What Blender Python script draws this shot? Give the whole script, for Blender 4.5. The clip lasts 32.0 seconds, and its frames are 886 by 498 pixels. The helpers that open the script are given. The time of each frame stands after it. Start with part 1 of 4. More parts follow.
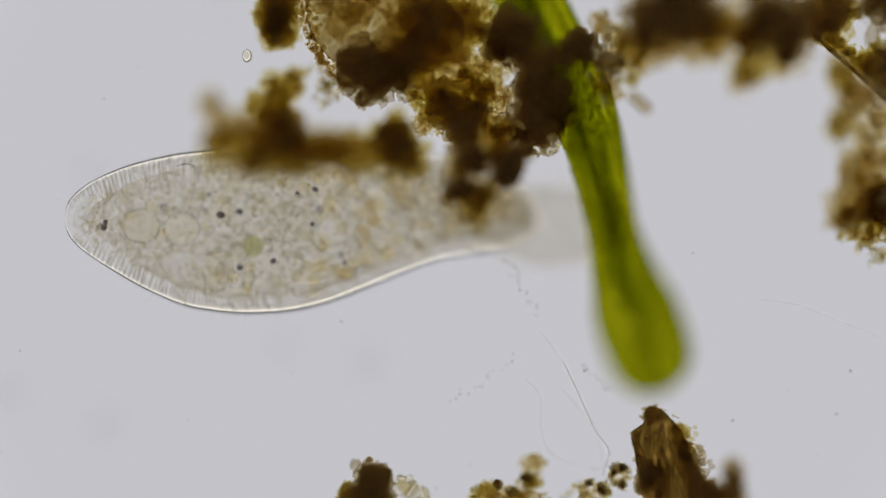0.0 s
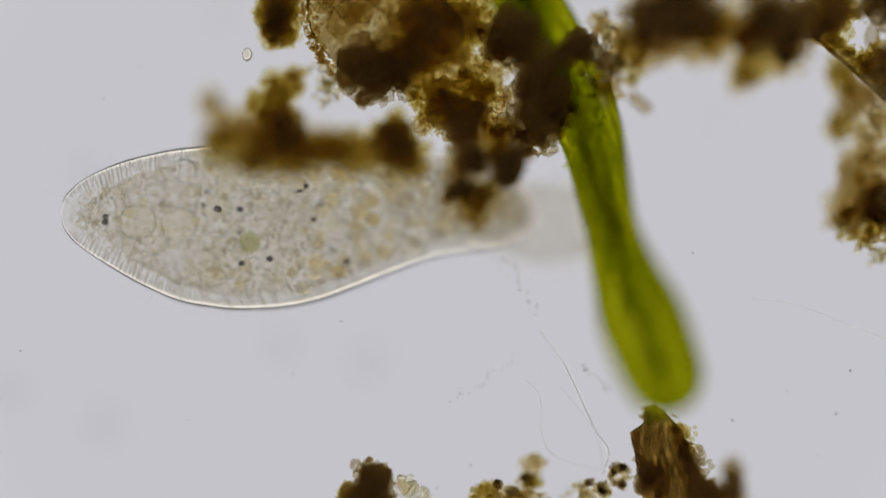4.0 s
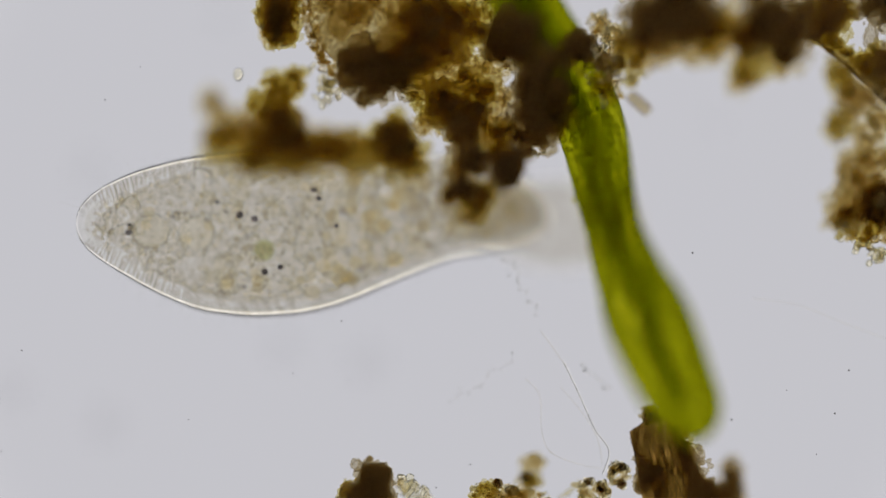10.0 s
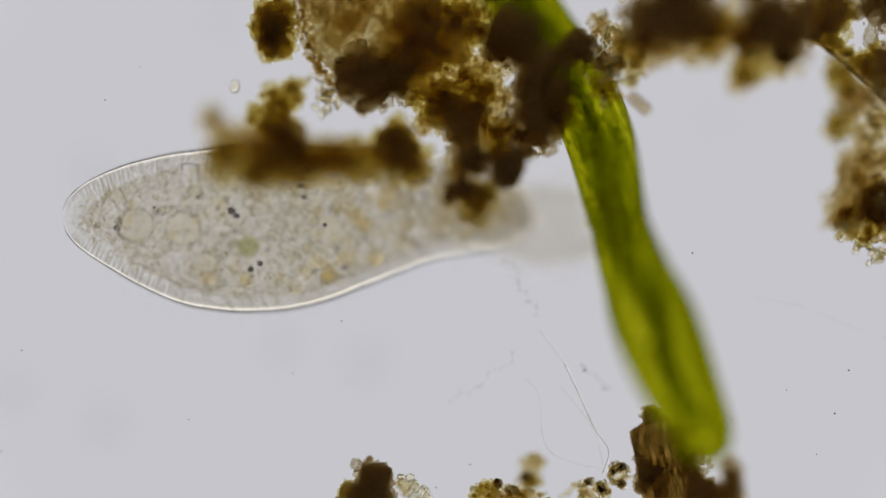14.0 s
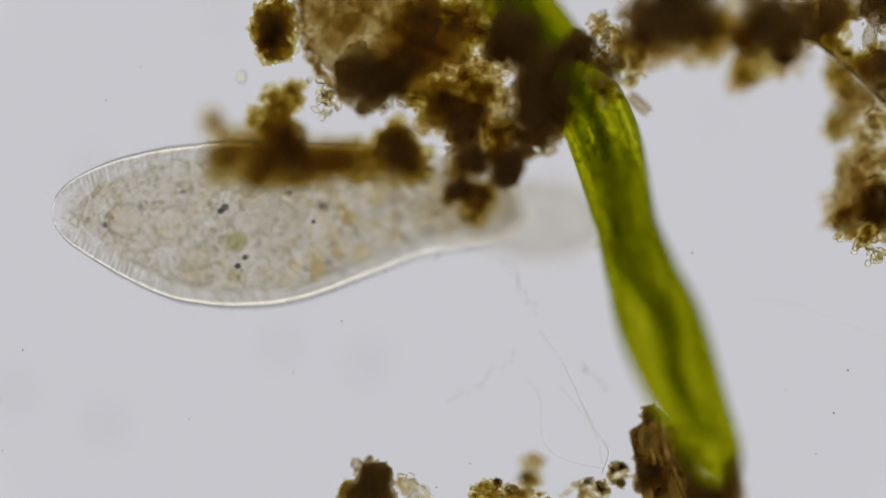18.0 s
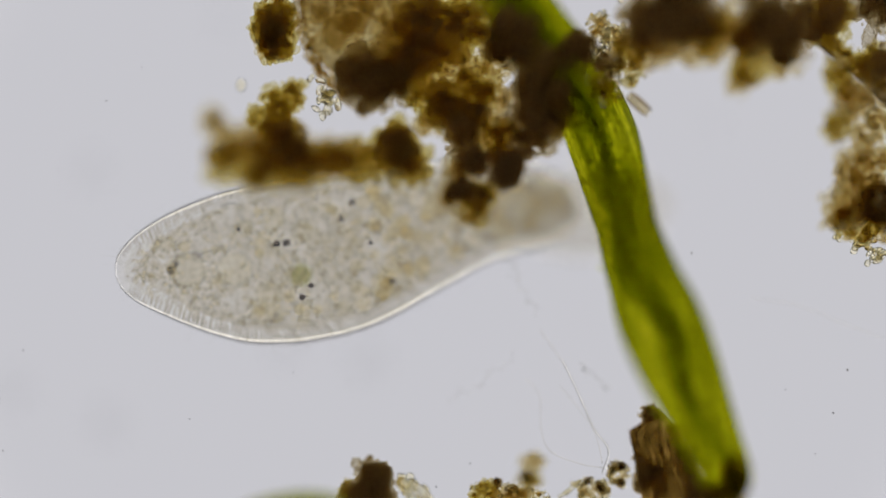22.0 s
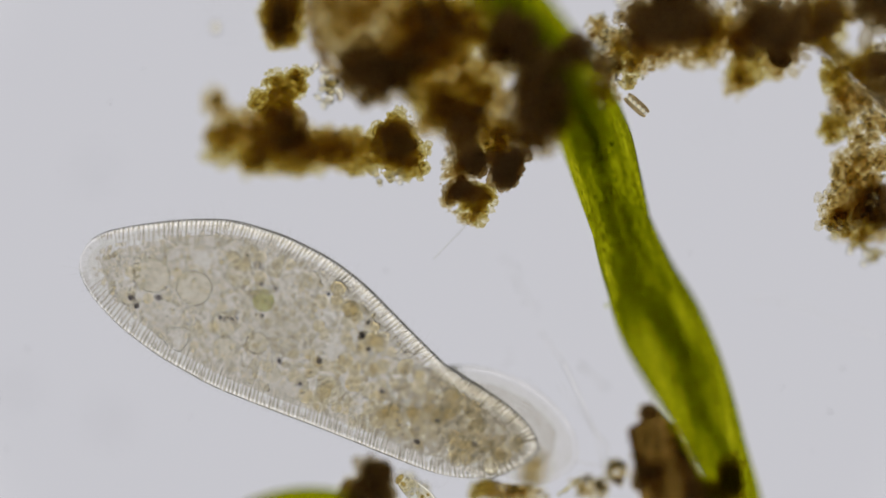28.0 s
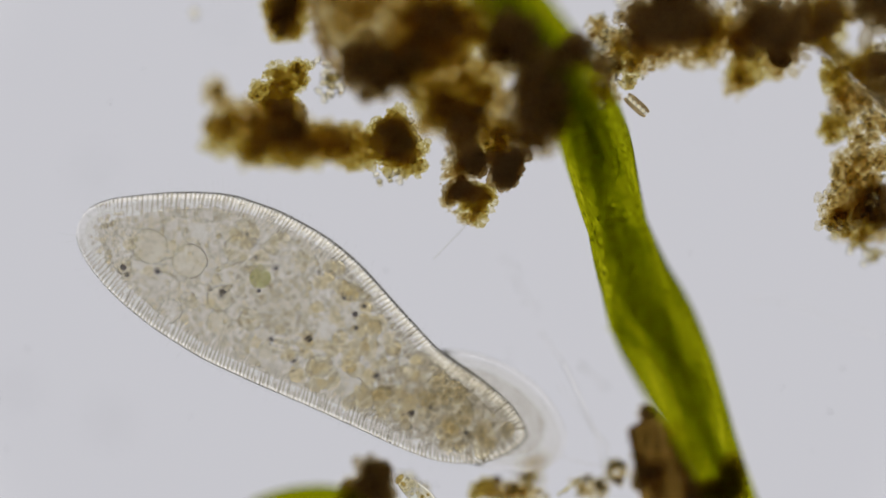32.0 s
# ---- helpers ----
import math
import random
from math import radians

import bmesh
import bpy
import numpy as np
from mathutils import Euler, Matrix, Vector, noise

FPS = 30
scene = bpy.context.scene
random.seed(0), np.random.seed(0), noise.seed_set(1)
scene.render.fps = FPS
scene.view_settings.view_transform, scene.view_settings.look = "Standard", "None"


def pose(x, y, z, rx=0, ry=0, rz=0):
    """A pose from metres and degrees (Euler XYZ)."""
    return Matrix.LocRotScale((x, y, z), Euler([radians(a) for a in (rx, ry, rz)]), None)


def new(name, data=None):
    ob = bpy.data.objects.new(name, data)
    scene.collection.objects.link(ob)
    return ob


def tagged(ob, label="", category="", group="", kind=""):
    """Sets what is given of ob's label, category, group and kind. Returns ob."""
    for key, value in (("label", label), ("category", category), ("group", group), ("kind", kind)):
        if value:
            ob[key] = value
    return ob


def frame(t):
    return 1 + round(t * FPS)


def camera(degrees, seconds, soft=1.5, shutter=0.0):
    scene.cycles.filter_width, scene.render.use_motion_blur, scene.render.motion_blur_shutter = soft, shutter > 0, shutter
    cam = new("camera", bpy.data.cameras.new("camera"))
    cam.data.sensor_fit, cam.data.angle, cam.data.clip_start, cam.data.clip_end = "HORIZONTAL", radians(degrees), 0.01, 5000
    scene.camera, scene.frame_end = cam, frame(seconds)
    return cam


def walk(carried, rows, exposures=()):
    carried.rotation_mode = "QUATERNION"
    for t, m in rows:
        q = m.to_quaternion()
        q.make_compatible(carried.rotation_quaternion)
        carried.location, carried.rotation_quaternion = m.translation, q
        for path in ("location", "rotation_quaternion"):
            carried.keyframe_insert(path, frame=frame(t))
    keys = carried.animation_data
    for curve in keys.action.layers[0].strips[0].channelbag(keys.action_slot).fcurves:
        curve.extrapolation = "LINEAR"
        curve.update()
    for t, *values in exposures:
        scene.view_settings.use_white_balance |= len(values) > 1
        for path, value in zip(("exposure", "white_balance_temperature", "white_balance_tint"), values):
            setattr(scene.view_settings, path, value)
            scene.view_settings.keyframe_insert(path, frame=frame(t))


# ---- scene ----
# A drop of pond water under a microscope, built a thousand times enlarged: one metre stands for one millimetre.
U = 0.00027            # metres for one step of the plan grid
D = 2.0                # from the lens to the plane in focus
TOP = 0.145            # height of the drop's top over the slide
F1, F2 = 0.062, 0.100  # heights of the plane in focus, early and late
LENGTH = 32.0

cam = camera(2 * math.degrees(math.atan(784 * U / D)), LENGTH)
cam.data.dof.use_dof = True
cam.data.dof.focus_distance = D
cam.data.dof.aperture_fstop = 0.53


def eye_at(z):
    return pose(0, 0, z + D)


# the focus wheel is turned to and fro, and late in the clip further up, which lifts the lens
FOCUS = [(0, 0.066), (1, 0.073), (2, 0.066), (3, 0.058), (3.5, 0.064), (4.5, 0.068), (6, 0.068), (7, 0.069), (8, 0.073), (9, 0.074), (11, 0.074), (13, 0.074),
         (17, 0.078), (19, 0.080), (21, 0.081), (22.2, 0.082), (23, 0.086), (24, 0.094), (25.5, F2), (28, F2), (30, 0.098), (LENGTH, F2)]
walk(cam, [(t, eye_at(z)) for t, z in FOCUS],
     exposures=[(0, 0.0), (9, 0.02), (19, 0.05), (LENGTH, 0.06)])

# ---- light: the lamp field under the slide, and a dim room ----
world = bpy.data.worlds.new("world")
scene.world = world
world.use_nodes = True
world.node_tree.nodes["Background"].inputs[0].default_value = (0.95, 0.97, 1.0, 1)
world.node_tree.nodes["Background"].inputs[1].default_value = 0.33
scene.cycles.transparent_max_bounces = 160
scene.cycles.max_bounces = scene.cycles.transmission_bounces = 24


def at_height(px, py, z, plane=(F1 + F2) / 2):
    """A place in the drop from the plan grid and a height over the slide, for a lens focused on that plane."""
    k = (plane + D - z) / D * U
    return Vector(((px - 784) * k, (441 - py) * k, z))


def P(px, py, depth):
    """A place in the drop from the plan grid and a depth under the drop's top."""
    return at_height(px, py, TOP - 0.92 * depth)


# ---- materials ----
def material(name):
    m = bpy.data.materials.new(name)
    m.use_nodes = True
    m.node_tree.nodes.clear()
    return m, m.node_tree.nodes, m.node_tree.links


def node(nodes, kind, **inputs):
    n = nodes.new(kind)
    for k, v in inputs.items():
        n.inputs[k.replace("_", " ")].default_value = v
    return n


def ramp(nodes, links, source, stops):
    r = nodes.new("ShaderNodeValToRGB")
    links.new(source, r.inputs[0])
    e = r.color_ramp.elements
    while len(e) < len(stops):
        e.new(0.5)
    for el, (at, col) in zip(e, stops):
        el.position, el.color = at, (*col, 1)
    return r


def filter_material(name, dark, mid, light, scale=160, fine=700, opaque=0.25, body=(0.10, 0.07, 0.03), low=0.35, high=0.65, stretch=None):
    """Stained matter that light passes: what it lets through varies at two scales."""
    m, ns, ln = material(name)
    tc = ns.new("ShaderNodeTexCoord")
    big = node(ns, "ShaderNodeTexNoise", Scale=scale, Detail=6.0, Roughness=0.65)
    small = node(ns, "ShaderNodeTexNoise", Scale=fine, Detail=4.0, Roughness=0.7)
    grid = tc.outputs["Object"]
    if stretch:
        lean = ns.new("ShaderNodeMapping")
        lean.inputs["Scale"].default_value = stretch
        lean.inputs["Rotation"].default_value = (0, 0, radians(-18))
        ln.new(grid, lean.inputs[0])
        grid = lean.outputs[0]
    for n in (big, small):
        ln.new(grid, n.inputs["Vector"])
    mix = ns.new("ShaderNodeMath")
    mix.operation = "MULTIPLY_ADD"
    ln.new(small.outputs[0], mix.inputs[0])
    mix.inputs[1].default_value = 0.45
    half = ns.new("ShaderNodeMath")
    half.operation = "MULTIPLY"
    half.inputs[1].default_value = 0.55
    ln.new(big.outputs[0], half.inputs[0])
    ln.new(half.outputs[0], mix.inputs[2])
    r = ramp(ns, ln, mix.outputs[0], [(low, dark), ((low + high) / 2, mid), (high, light)])
    t = ns.new("ShaderNodeBsdfTransparent")
    ln.new(r.outputs[0], t.inputs[0])
    bump = node(ns, "ShaderNodeBump", Strength=0.5, Distance=0.0015)
    ln.new(small.outputs[0], bump.inputs["Height"])
    p = node(ns, "ShaderNodeBsdfPrincipled", Base_Color=(*body, 1), Roughness=0.7, Specular_IOR_Level=0.08)
    ln.new(bump.outputs[0], p.inputs["Normal"])
    s = node(ns, "ShaderNodeMixShader", Fac=opaque)
    ln.new(t.outputs[0], s.inputs[1])
    ln.new(p.outputs[0], s.inputs[2])
    out = ns.new("ShaderNodeOutputMaterial")
    ln.new(s.outputs[0], out.inputs[0])
    return m


def clear_material(name, ior, colour, rough=0.0, bump_scale=0, bump=0.0, distance=0.002):
    """Clear living matter or crystal that bends light a little."""
    m, ns, ln = material(name)
    g = node(ns, "ShaderNodeBsdfGlass", Color=(*colour, 1), Roughness=rough, IOR=ior)
    if bump_scale:
        tc = ns.new("ShaderNodeTexCoord")
        n = node(ns, "ShaderNodeTexNoise", Scale=bump_scale, Detail=3.0)
        ln.new(tc.outputs["Object"], n.inputs["Vector"])
        b = node(ns, "ShaderNodeBump", Strength=bump, Distance=distance)
        ln.new(n.outputs[0], b.inputs["Height"])
        ln.new(b.outputs[0], g.inputs["Normal"])
    out = ns.new("ShaderNodeOutputMaterial")
    ln.new(g.outputs[0], out.inputs[0])
    return m


def algal_material():
    """Green cell wall and chloroplasts: light is spread on its way through, with lengthwise streaks and fine grain."""
    m, ns, ln = material("green_algal_cell")
    tc = ns.new("ShaderNodeTexCoord")
    mp = ns.new("ShaderNodeMapping")
    mp.inputs["Scale"].default_value = (6, 15, 1)
    ln.new(tc.outputs["UV"], mp.inputs[0])
    streak = node(ns, "ShaderNodeTexNoise", Scale=1.0, Detail=3.0, Roughness=0.55)
    ln.new(mp.outputs[0], streak.inputs["Vector"])
    fp = ns.new("ShaderNodeMapping")
    fp.inputs["Scale"].default_value = (330, 50, 1)
    ln.new(tc.outputs["UV"], fp.inputs[0])
    grain = node(ns, "ShaderNodeTexNoise", Scale=1.0, Detail=3.0, Roughness=0.6)
    ln.new(fp.outputs[0], grain.inputs["Vector"])
    mix = ns.new("ShaderNodeMath")
    mix.operation = "MULTIPLY_ADD"
    mix.inputs[1].default_value = 0.36
    ln.new(grain.outputs[0], mix.inputs[0])
    part_of = ns.new("ShaderNodeMath")
    part_of.operation = "MULTIPLY"
    part_of.inputs[1].default_value = 0.64
    ln.new(streak.outputs[0], part_of.inputs[0])
    ln.new(part_of.outputs[0], mix.inputs[2])
    r = ramp(ns, ln, mix.outputs[0], [(0.37, (0.28, 0.30, 0.012)), (0.5, (0.56, 0.575, 0.04)), (0.63, (0.93, 0.91, 0.20))])
    a = ns.new("ShaderNodeBsdfTranslucent")
    b = node(ns, "ShaderNodeBsdfGlass", Roughness=0.0, IOR=1.035)
    for x in (a, b):
        ln.new(r.outputs[0], x.inputs[0])
    s = node(ns, "ShaderNodeMixShader", Fac=0.975)
    ln.new(a.outputs[0], s.inputs[1])
    ln.new(b.outputs[0], s.inputs[2])
    out = ns.new("ShaderNodeOutputMaterial")
    ln.new(s.outputs[0], out.inputs[0])
    return m


DARK = filter_material("dark_detritus", (0.79, 0.742, 0.62), (0.892, 0.858, 0.765), (0.962, 0.936, 0.86), scale=130, fine=700, opaque=0.11, body=(0.40, 0.245, 0.09), low=0.38, high=0.64)
BROWN = filter_material("brown_detritus", (0.815, 0.762, 0.63), (0.905, 0.868, 0.77), (0.975, 0.953, 0.88), scale=130, fine=700, opaque=0.09, body=(0.43, 0.27, 0.10), low=0.38, high=0.64)
AMBER = filter_material("amber_detritus", (0.865, 0.812, 0.565), (0.941, 0.909, 0.745), (0.99, 0.974, 0.875), scale=130, fine=700, opaque=0.04, body=(0.42, 0.30, 0.13), low=0.38, high=0.64)
HAZE = filter_material("pale_detritus", (0.895, 0.855, 0.72), (0.953, 0.928, 0.85), (0.99, 0.979, 0.93), scale=170, fine=900, opaque=0.01, body=(0.3, 0.22, 0.1), low=0.38, high=0.64)
SAC = filter_material("sac_wall", (0.57, 0.485, 0.29), (0.70, 0.625, 0.42), (0.84, 0.78, 0.59), scale=45, fine=420, opaque=0.03, body=(0.3, 0.22, 0.1), low=0.43, high=0.57)
BARK = filter_material("dark_solid_detritus", (0.54, 0.45, 0.28), (0.69, 0.60, 0.42), (0.85, 0.77, 0.58), scale=200, fine=800, opaque=0.14, body=(0.34, 0.21, 0.08))
WOOD = filter_material("plant_fibre", (0.22, 0.155, 0.05), (0.42, 0.315, 0.13), (0.74, 0.60, 0.32), scale=260, fine=900, opaque=0.05, body=(0.26, 0.16, 0.05), low=0.40, high=0.60, stretch=(1, 0.16, 1))
GRAIN = filter_material("brown_grain", (0.60, 0.50, 0.25), (0.84, 0.755, 0.49), (0.98, 0.94, 0.78), opaque=0.02, scale=110, fine=300)
CRYSTAL = clear_material("clear_grain", 1.18, (0.985, 0.965, 0.88))
ALGA = algal_material()
PELLICLE = clear_material("pellicle", 1.06, (0.997, 0.993, 0.982))
VESICLE = clear_material("yellow_vesicle", 1.045, (0.982, 0.962, 0.895))
CYTOPLASM = filter_material("granular_cytoplasm", (0.866, 0.85, 0.808), (0.95, 0.94, 0.914), (0.992, 0.986, 0.968), scale=80, fine=420,
                            opaque=0.01, body=(0.5, 0.5, 0.45))
ECTOPLASM = filter_material("ectoplasm", (0.948, 0.941, 0.917), (0.975, 0.97, 0.954), (0.993, 0.99, 0.98), scale=160, fine=520, opaque=0.0)
NUCLEUS = filter_material("nucleus", (0.93, 0.925, 0.90), (0.96, 0.955, 0.935), (0.985, 0.98, 0.965), opaque=0.0, scale=200)
VACUOLE = clear_material("vacuole", 1.045, (0.99, 0.985, 0.965))
CLEAR = clear_material("clear_vacuole", 1.06, (1, 1, 1))
GRANULE = filter_material("dark_granule", (0.34, 0.33, 0.36), (0.48, 0.46, 0.48), (0.62, 0.60, 0.60), opaque=0.02)
GREEN_FOOD = filter_material("green_food", (0.78, 0.80, 0.56), (0.87, 0.88, 0.69), (0.95, 0.955, 0.84), opaque=0.02)
ROD = filter_material("trichocyst", (0.932, 0.927, 0.908), (0.952, 0.947, 0.933), (0.971, 0.967, 0.956), opaque=0.0)
HAIR = clear_material("cilium", 1.02, (0.97, 0.97, 0.96))
THREAD = clear_material("filament", 1.14, (0.98, 0.98, 0.97))
FAINT = clear_material("faint_filament", 1.08, (0.97, 0.965, 0.95))
BEAD = clear_material("bead", 1.15, (0.97, 0.97, 0.97))
SPECK = filter_material("dark_speck", (0.25, 0.25, 0.25), (0.38, 0.37, 0.36), (0.55, 0.53, 0.50), opaque=0.05)


def ringed_lamp():
    """The lamp field under the slide: even in its middle, with a brighter ring added towards its rim."""
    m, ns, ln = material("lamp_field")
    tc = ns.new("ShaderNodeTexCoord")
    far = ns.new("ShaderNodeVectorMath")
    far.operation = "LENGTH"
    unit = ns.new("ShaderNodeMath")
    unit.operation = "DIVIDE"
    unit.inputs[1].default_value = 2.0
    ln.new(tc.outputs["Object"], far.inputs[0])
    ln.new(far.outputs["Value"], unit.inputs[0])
    # bright ring added past the view, dark beyond: gives clear edges halos and outlines
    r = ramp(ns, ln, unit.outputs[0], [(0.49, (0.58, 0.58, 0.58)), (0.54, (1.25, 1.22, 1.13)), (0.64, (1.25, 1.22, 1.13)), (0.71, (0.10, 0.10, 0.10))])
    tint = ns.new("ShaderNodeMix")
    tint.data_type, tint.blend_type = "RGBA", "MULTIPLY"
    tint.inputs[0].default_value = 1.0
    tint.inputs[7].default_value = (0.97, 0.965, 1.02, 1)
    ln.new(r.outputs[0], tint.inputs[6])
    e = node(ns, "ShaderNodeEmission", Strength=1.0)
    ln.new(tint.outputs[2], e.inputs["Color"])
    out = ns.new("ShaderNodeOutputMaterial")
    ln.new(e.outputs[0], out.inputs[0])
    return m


LAMP = ringed_lamp()


# ---- builders ----
def part(name, bm, mat, parent=None, label="", kind="", smooth=True):
    me = bpy.data.meshes.new(name)
    bm.to_mesh(me)
    bm.free()
    return attach(name, me, mat, parent, label, kind, smooth)


def attach(name, me, mat, parent=None, label="", kind="", smooth=True):
    if smooth:
        me.polygons.foreach_set("use_smooth", [True] * len(me.polygons))
    if mat and not me.materials:
        me.materials.append(mat)
    ob = new(name, me)
    if parent:
        ob.parent = parent
    return tagged(ob, label, kind=kind)


def blob(radii, sub=4, rough=0.25, freq=2.2, seed=0.0, fine=0.08):
    """An uneven lump round the origin."""
    bm = bmesh.new()
    bmesh.ops.create_icosphere(bm, subdivisions=sub, radius=1.0)
    off = Vector((seed * 7.31, seed * 3.17, seed * 5.77))
    for v in bm.verts:
        d = noise.fractal(v.co * freq + off, 1.0, 2.0, 3)
        e = noise.noise(v.co * freq * 5 + off) + (0.6 * noise.noise(v.co * freq * 13 + off) if sub > 4 else 0)
        v.co *= 1 + rough * d + fine * e
        v.co = Vector((v.co.x * radii[0], v.co.y * radii[1], v.co.z * radii[2]))
    return bm


ICO_V, ICO_F = None, None


def ico():
    global ICO_V, ICO_F
    if ICO_V is None:
        bm = bmesh.new()
        bmesh.ops.create_icosphere(bm, subdivisions=2, radius=1.0)
        ICO_V = np.array([v.co[:] for v in bm.verts])
        ICO_F = np.array([[v.index for v in f.verts] for f in bm.faces])
        bm.free()
    return ICO_V, ICO_F


def grains(name, places, sizes, mat, parent, label="", seed=1, uneven=0.33):
    """Many uneven crumbs in one mesh."""
    rng = np.random.default_rng(seed)
    V, F = ico()
    vs, fs = [], []
    for i, (p, r) in enumerate(zip(places, sizes)):
        q, _ = np.linalg.qr(rng.normal(size=(3, 3)))
        w = V * (1 + uneven * rng.normal(size=(len(V), 1)).clip(-1, 1)) * rng.uniform(1 - 1.5 * uneven, 1 + 1.1 * uneven, 3)
        vs.append(w @ q * r + np.array(p))
        fs.append(F + i * len(V))
    me = bpy.data.meshes.new(name)
    me.from_pydata(np.concatenate(vs).tolist(), [], np.concatenate(fs).tolist())
    return attach(name, me, mat, parent, label, "stuff", mat is not CRYSTAL)


def tube(points, radii, sides=8):
    """A closed tapered tube along points."""
    bm = bmesh.new()
    rings = []
    for i, p in enumerate(points):
        a, b = points[max(i - 1, 0)], points[min(i + 1, len(points) - 1)]
        d = (b - a).normalized()
        x = d.cross(Vector((0, 0, 1)))
        x = x.normalized() if x.length > 1e-6 else Vector((1, 0, 0))
        y = d.cross(x)
        rings.append([bm.verts.new(p + (x * math.cos(k * math.tau / sides) + y * math.sin(k * math.tau / sides)) * radii[i])
                      for k in range(sides)])
    for r, s in zip(rings, rings[1:]):
        for k in range(sides):
            bm.faces.new((r[k], r[(k + 1) % sides], s[(k + 1) % sides], s[k]))
    bm.faces.new(rings[0][::-1])
    bm.faces.new(rings[-1])
    return bm


ICOS = {}


def ico_of(sub):
    if sub not in ICOS:
        bm = bmesh.new()
        bmesh.ops.create_icosphere(bm, subdivisions=sub, radius=1.0)
        ICOS[sub] = ([v.co.copy() for v in bm.verts], np.array([[v.index for v in f.verts] for f in bm.faces]))
        bm.free()
    return ICOS[sub]


# how a lump of each stuff is made up: flocs, their half size as a share of the lump's, overlap of its crumbs
FLOC = {DARK: (40, (0.20, 0.52), 0.5), BROWN: (44, (0.16, 0.46), 0.6), AMBER: (48, (0.14, 0.42), 0.7), HAZE: (40, (0.14, 0.42), 0.4), BARK: (9, (0.45, 0.75), 0.25)}


def floc_mesh(mid, radii, turn, mat, rng, seed):
    """Ragged flocs heaped up and grown into one another, thick in the middle and thin towards an uneven edge."""
    n, (small, large), _ = FLOC[mat]
    m = pose(0, 0, 0, 0, 0, -turn)
    size = math.sqrt(radii[0] * radii[1])
    off = Vector((seed * 1.31, seed * 0.73, seed * 2.17))
    vs, fs, count = [], [], 0
    for k in range(n):
        d = Vector(rng.normal(size=3)).normalized()
        share = small + (large - small) * rng.uniform() ** 1.6
        reach = (1 + 0.40 * noise.fractal(d * 1.4 + off, 1.0, 2.0, 3)) * rng.uniform() ** 0.36 * (1.30 - 0.75 * share)
        at = Vector(mid) + m @ Vector((d.x * radii[0] * reach, d.y * radii[1] * reach, d.z * radii[2] * reach)) * U
        V, F = ico_of(4 if share * size > 10 else 3)
        o = off + Vector((k * 3.7, k * 1.9, k * 5.3))
        a, b, c = rng.uniform(0.72, 1.3, 3) * share * size * U
        q = Matrix.Rotation(rng.uniform(0, math.tau), 3, "Z") @ Matrix.Rotation(rng.uniform(-0.8, 0.8), 3, "X")
        for v in V:
            g = 1 + 0.42 * noise.fractal(v * 1.5 + o, 0.9, 2.1, 4) + 0.14 * noise.noise(v * 5.5 + o) + 0.08 * noise.noise(v * 12 + o)
            p = q @ Vector((v.x * a * g, v.y * b * g, v.z * c * g))
            vs.append((at.x + p.x, at.y + p.y, at.z + p.z))
        fs.append(F + count)
        count += len(V)
    me = bpy.data.meshes.new("lump")
    me.from_pydata(vs, [], np.concatenate(fs).tolist())
    return me


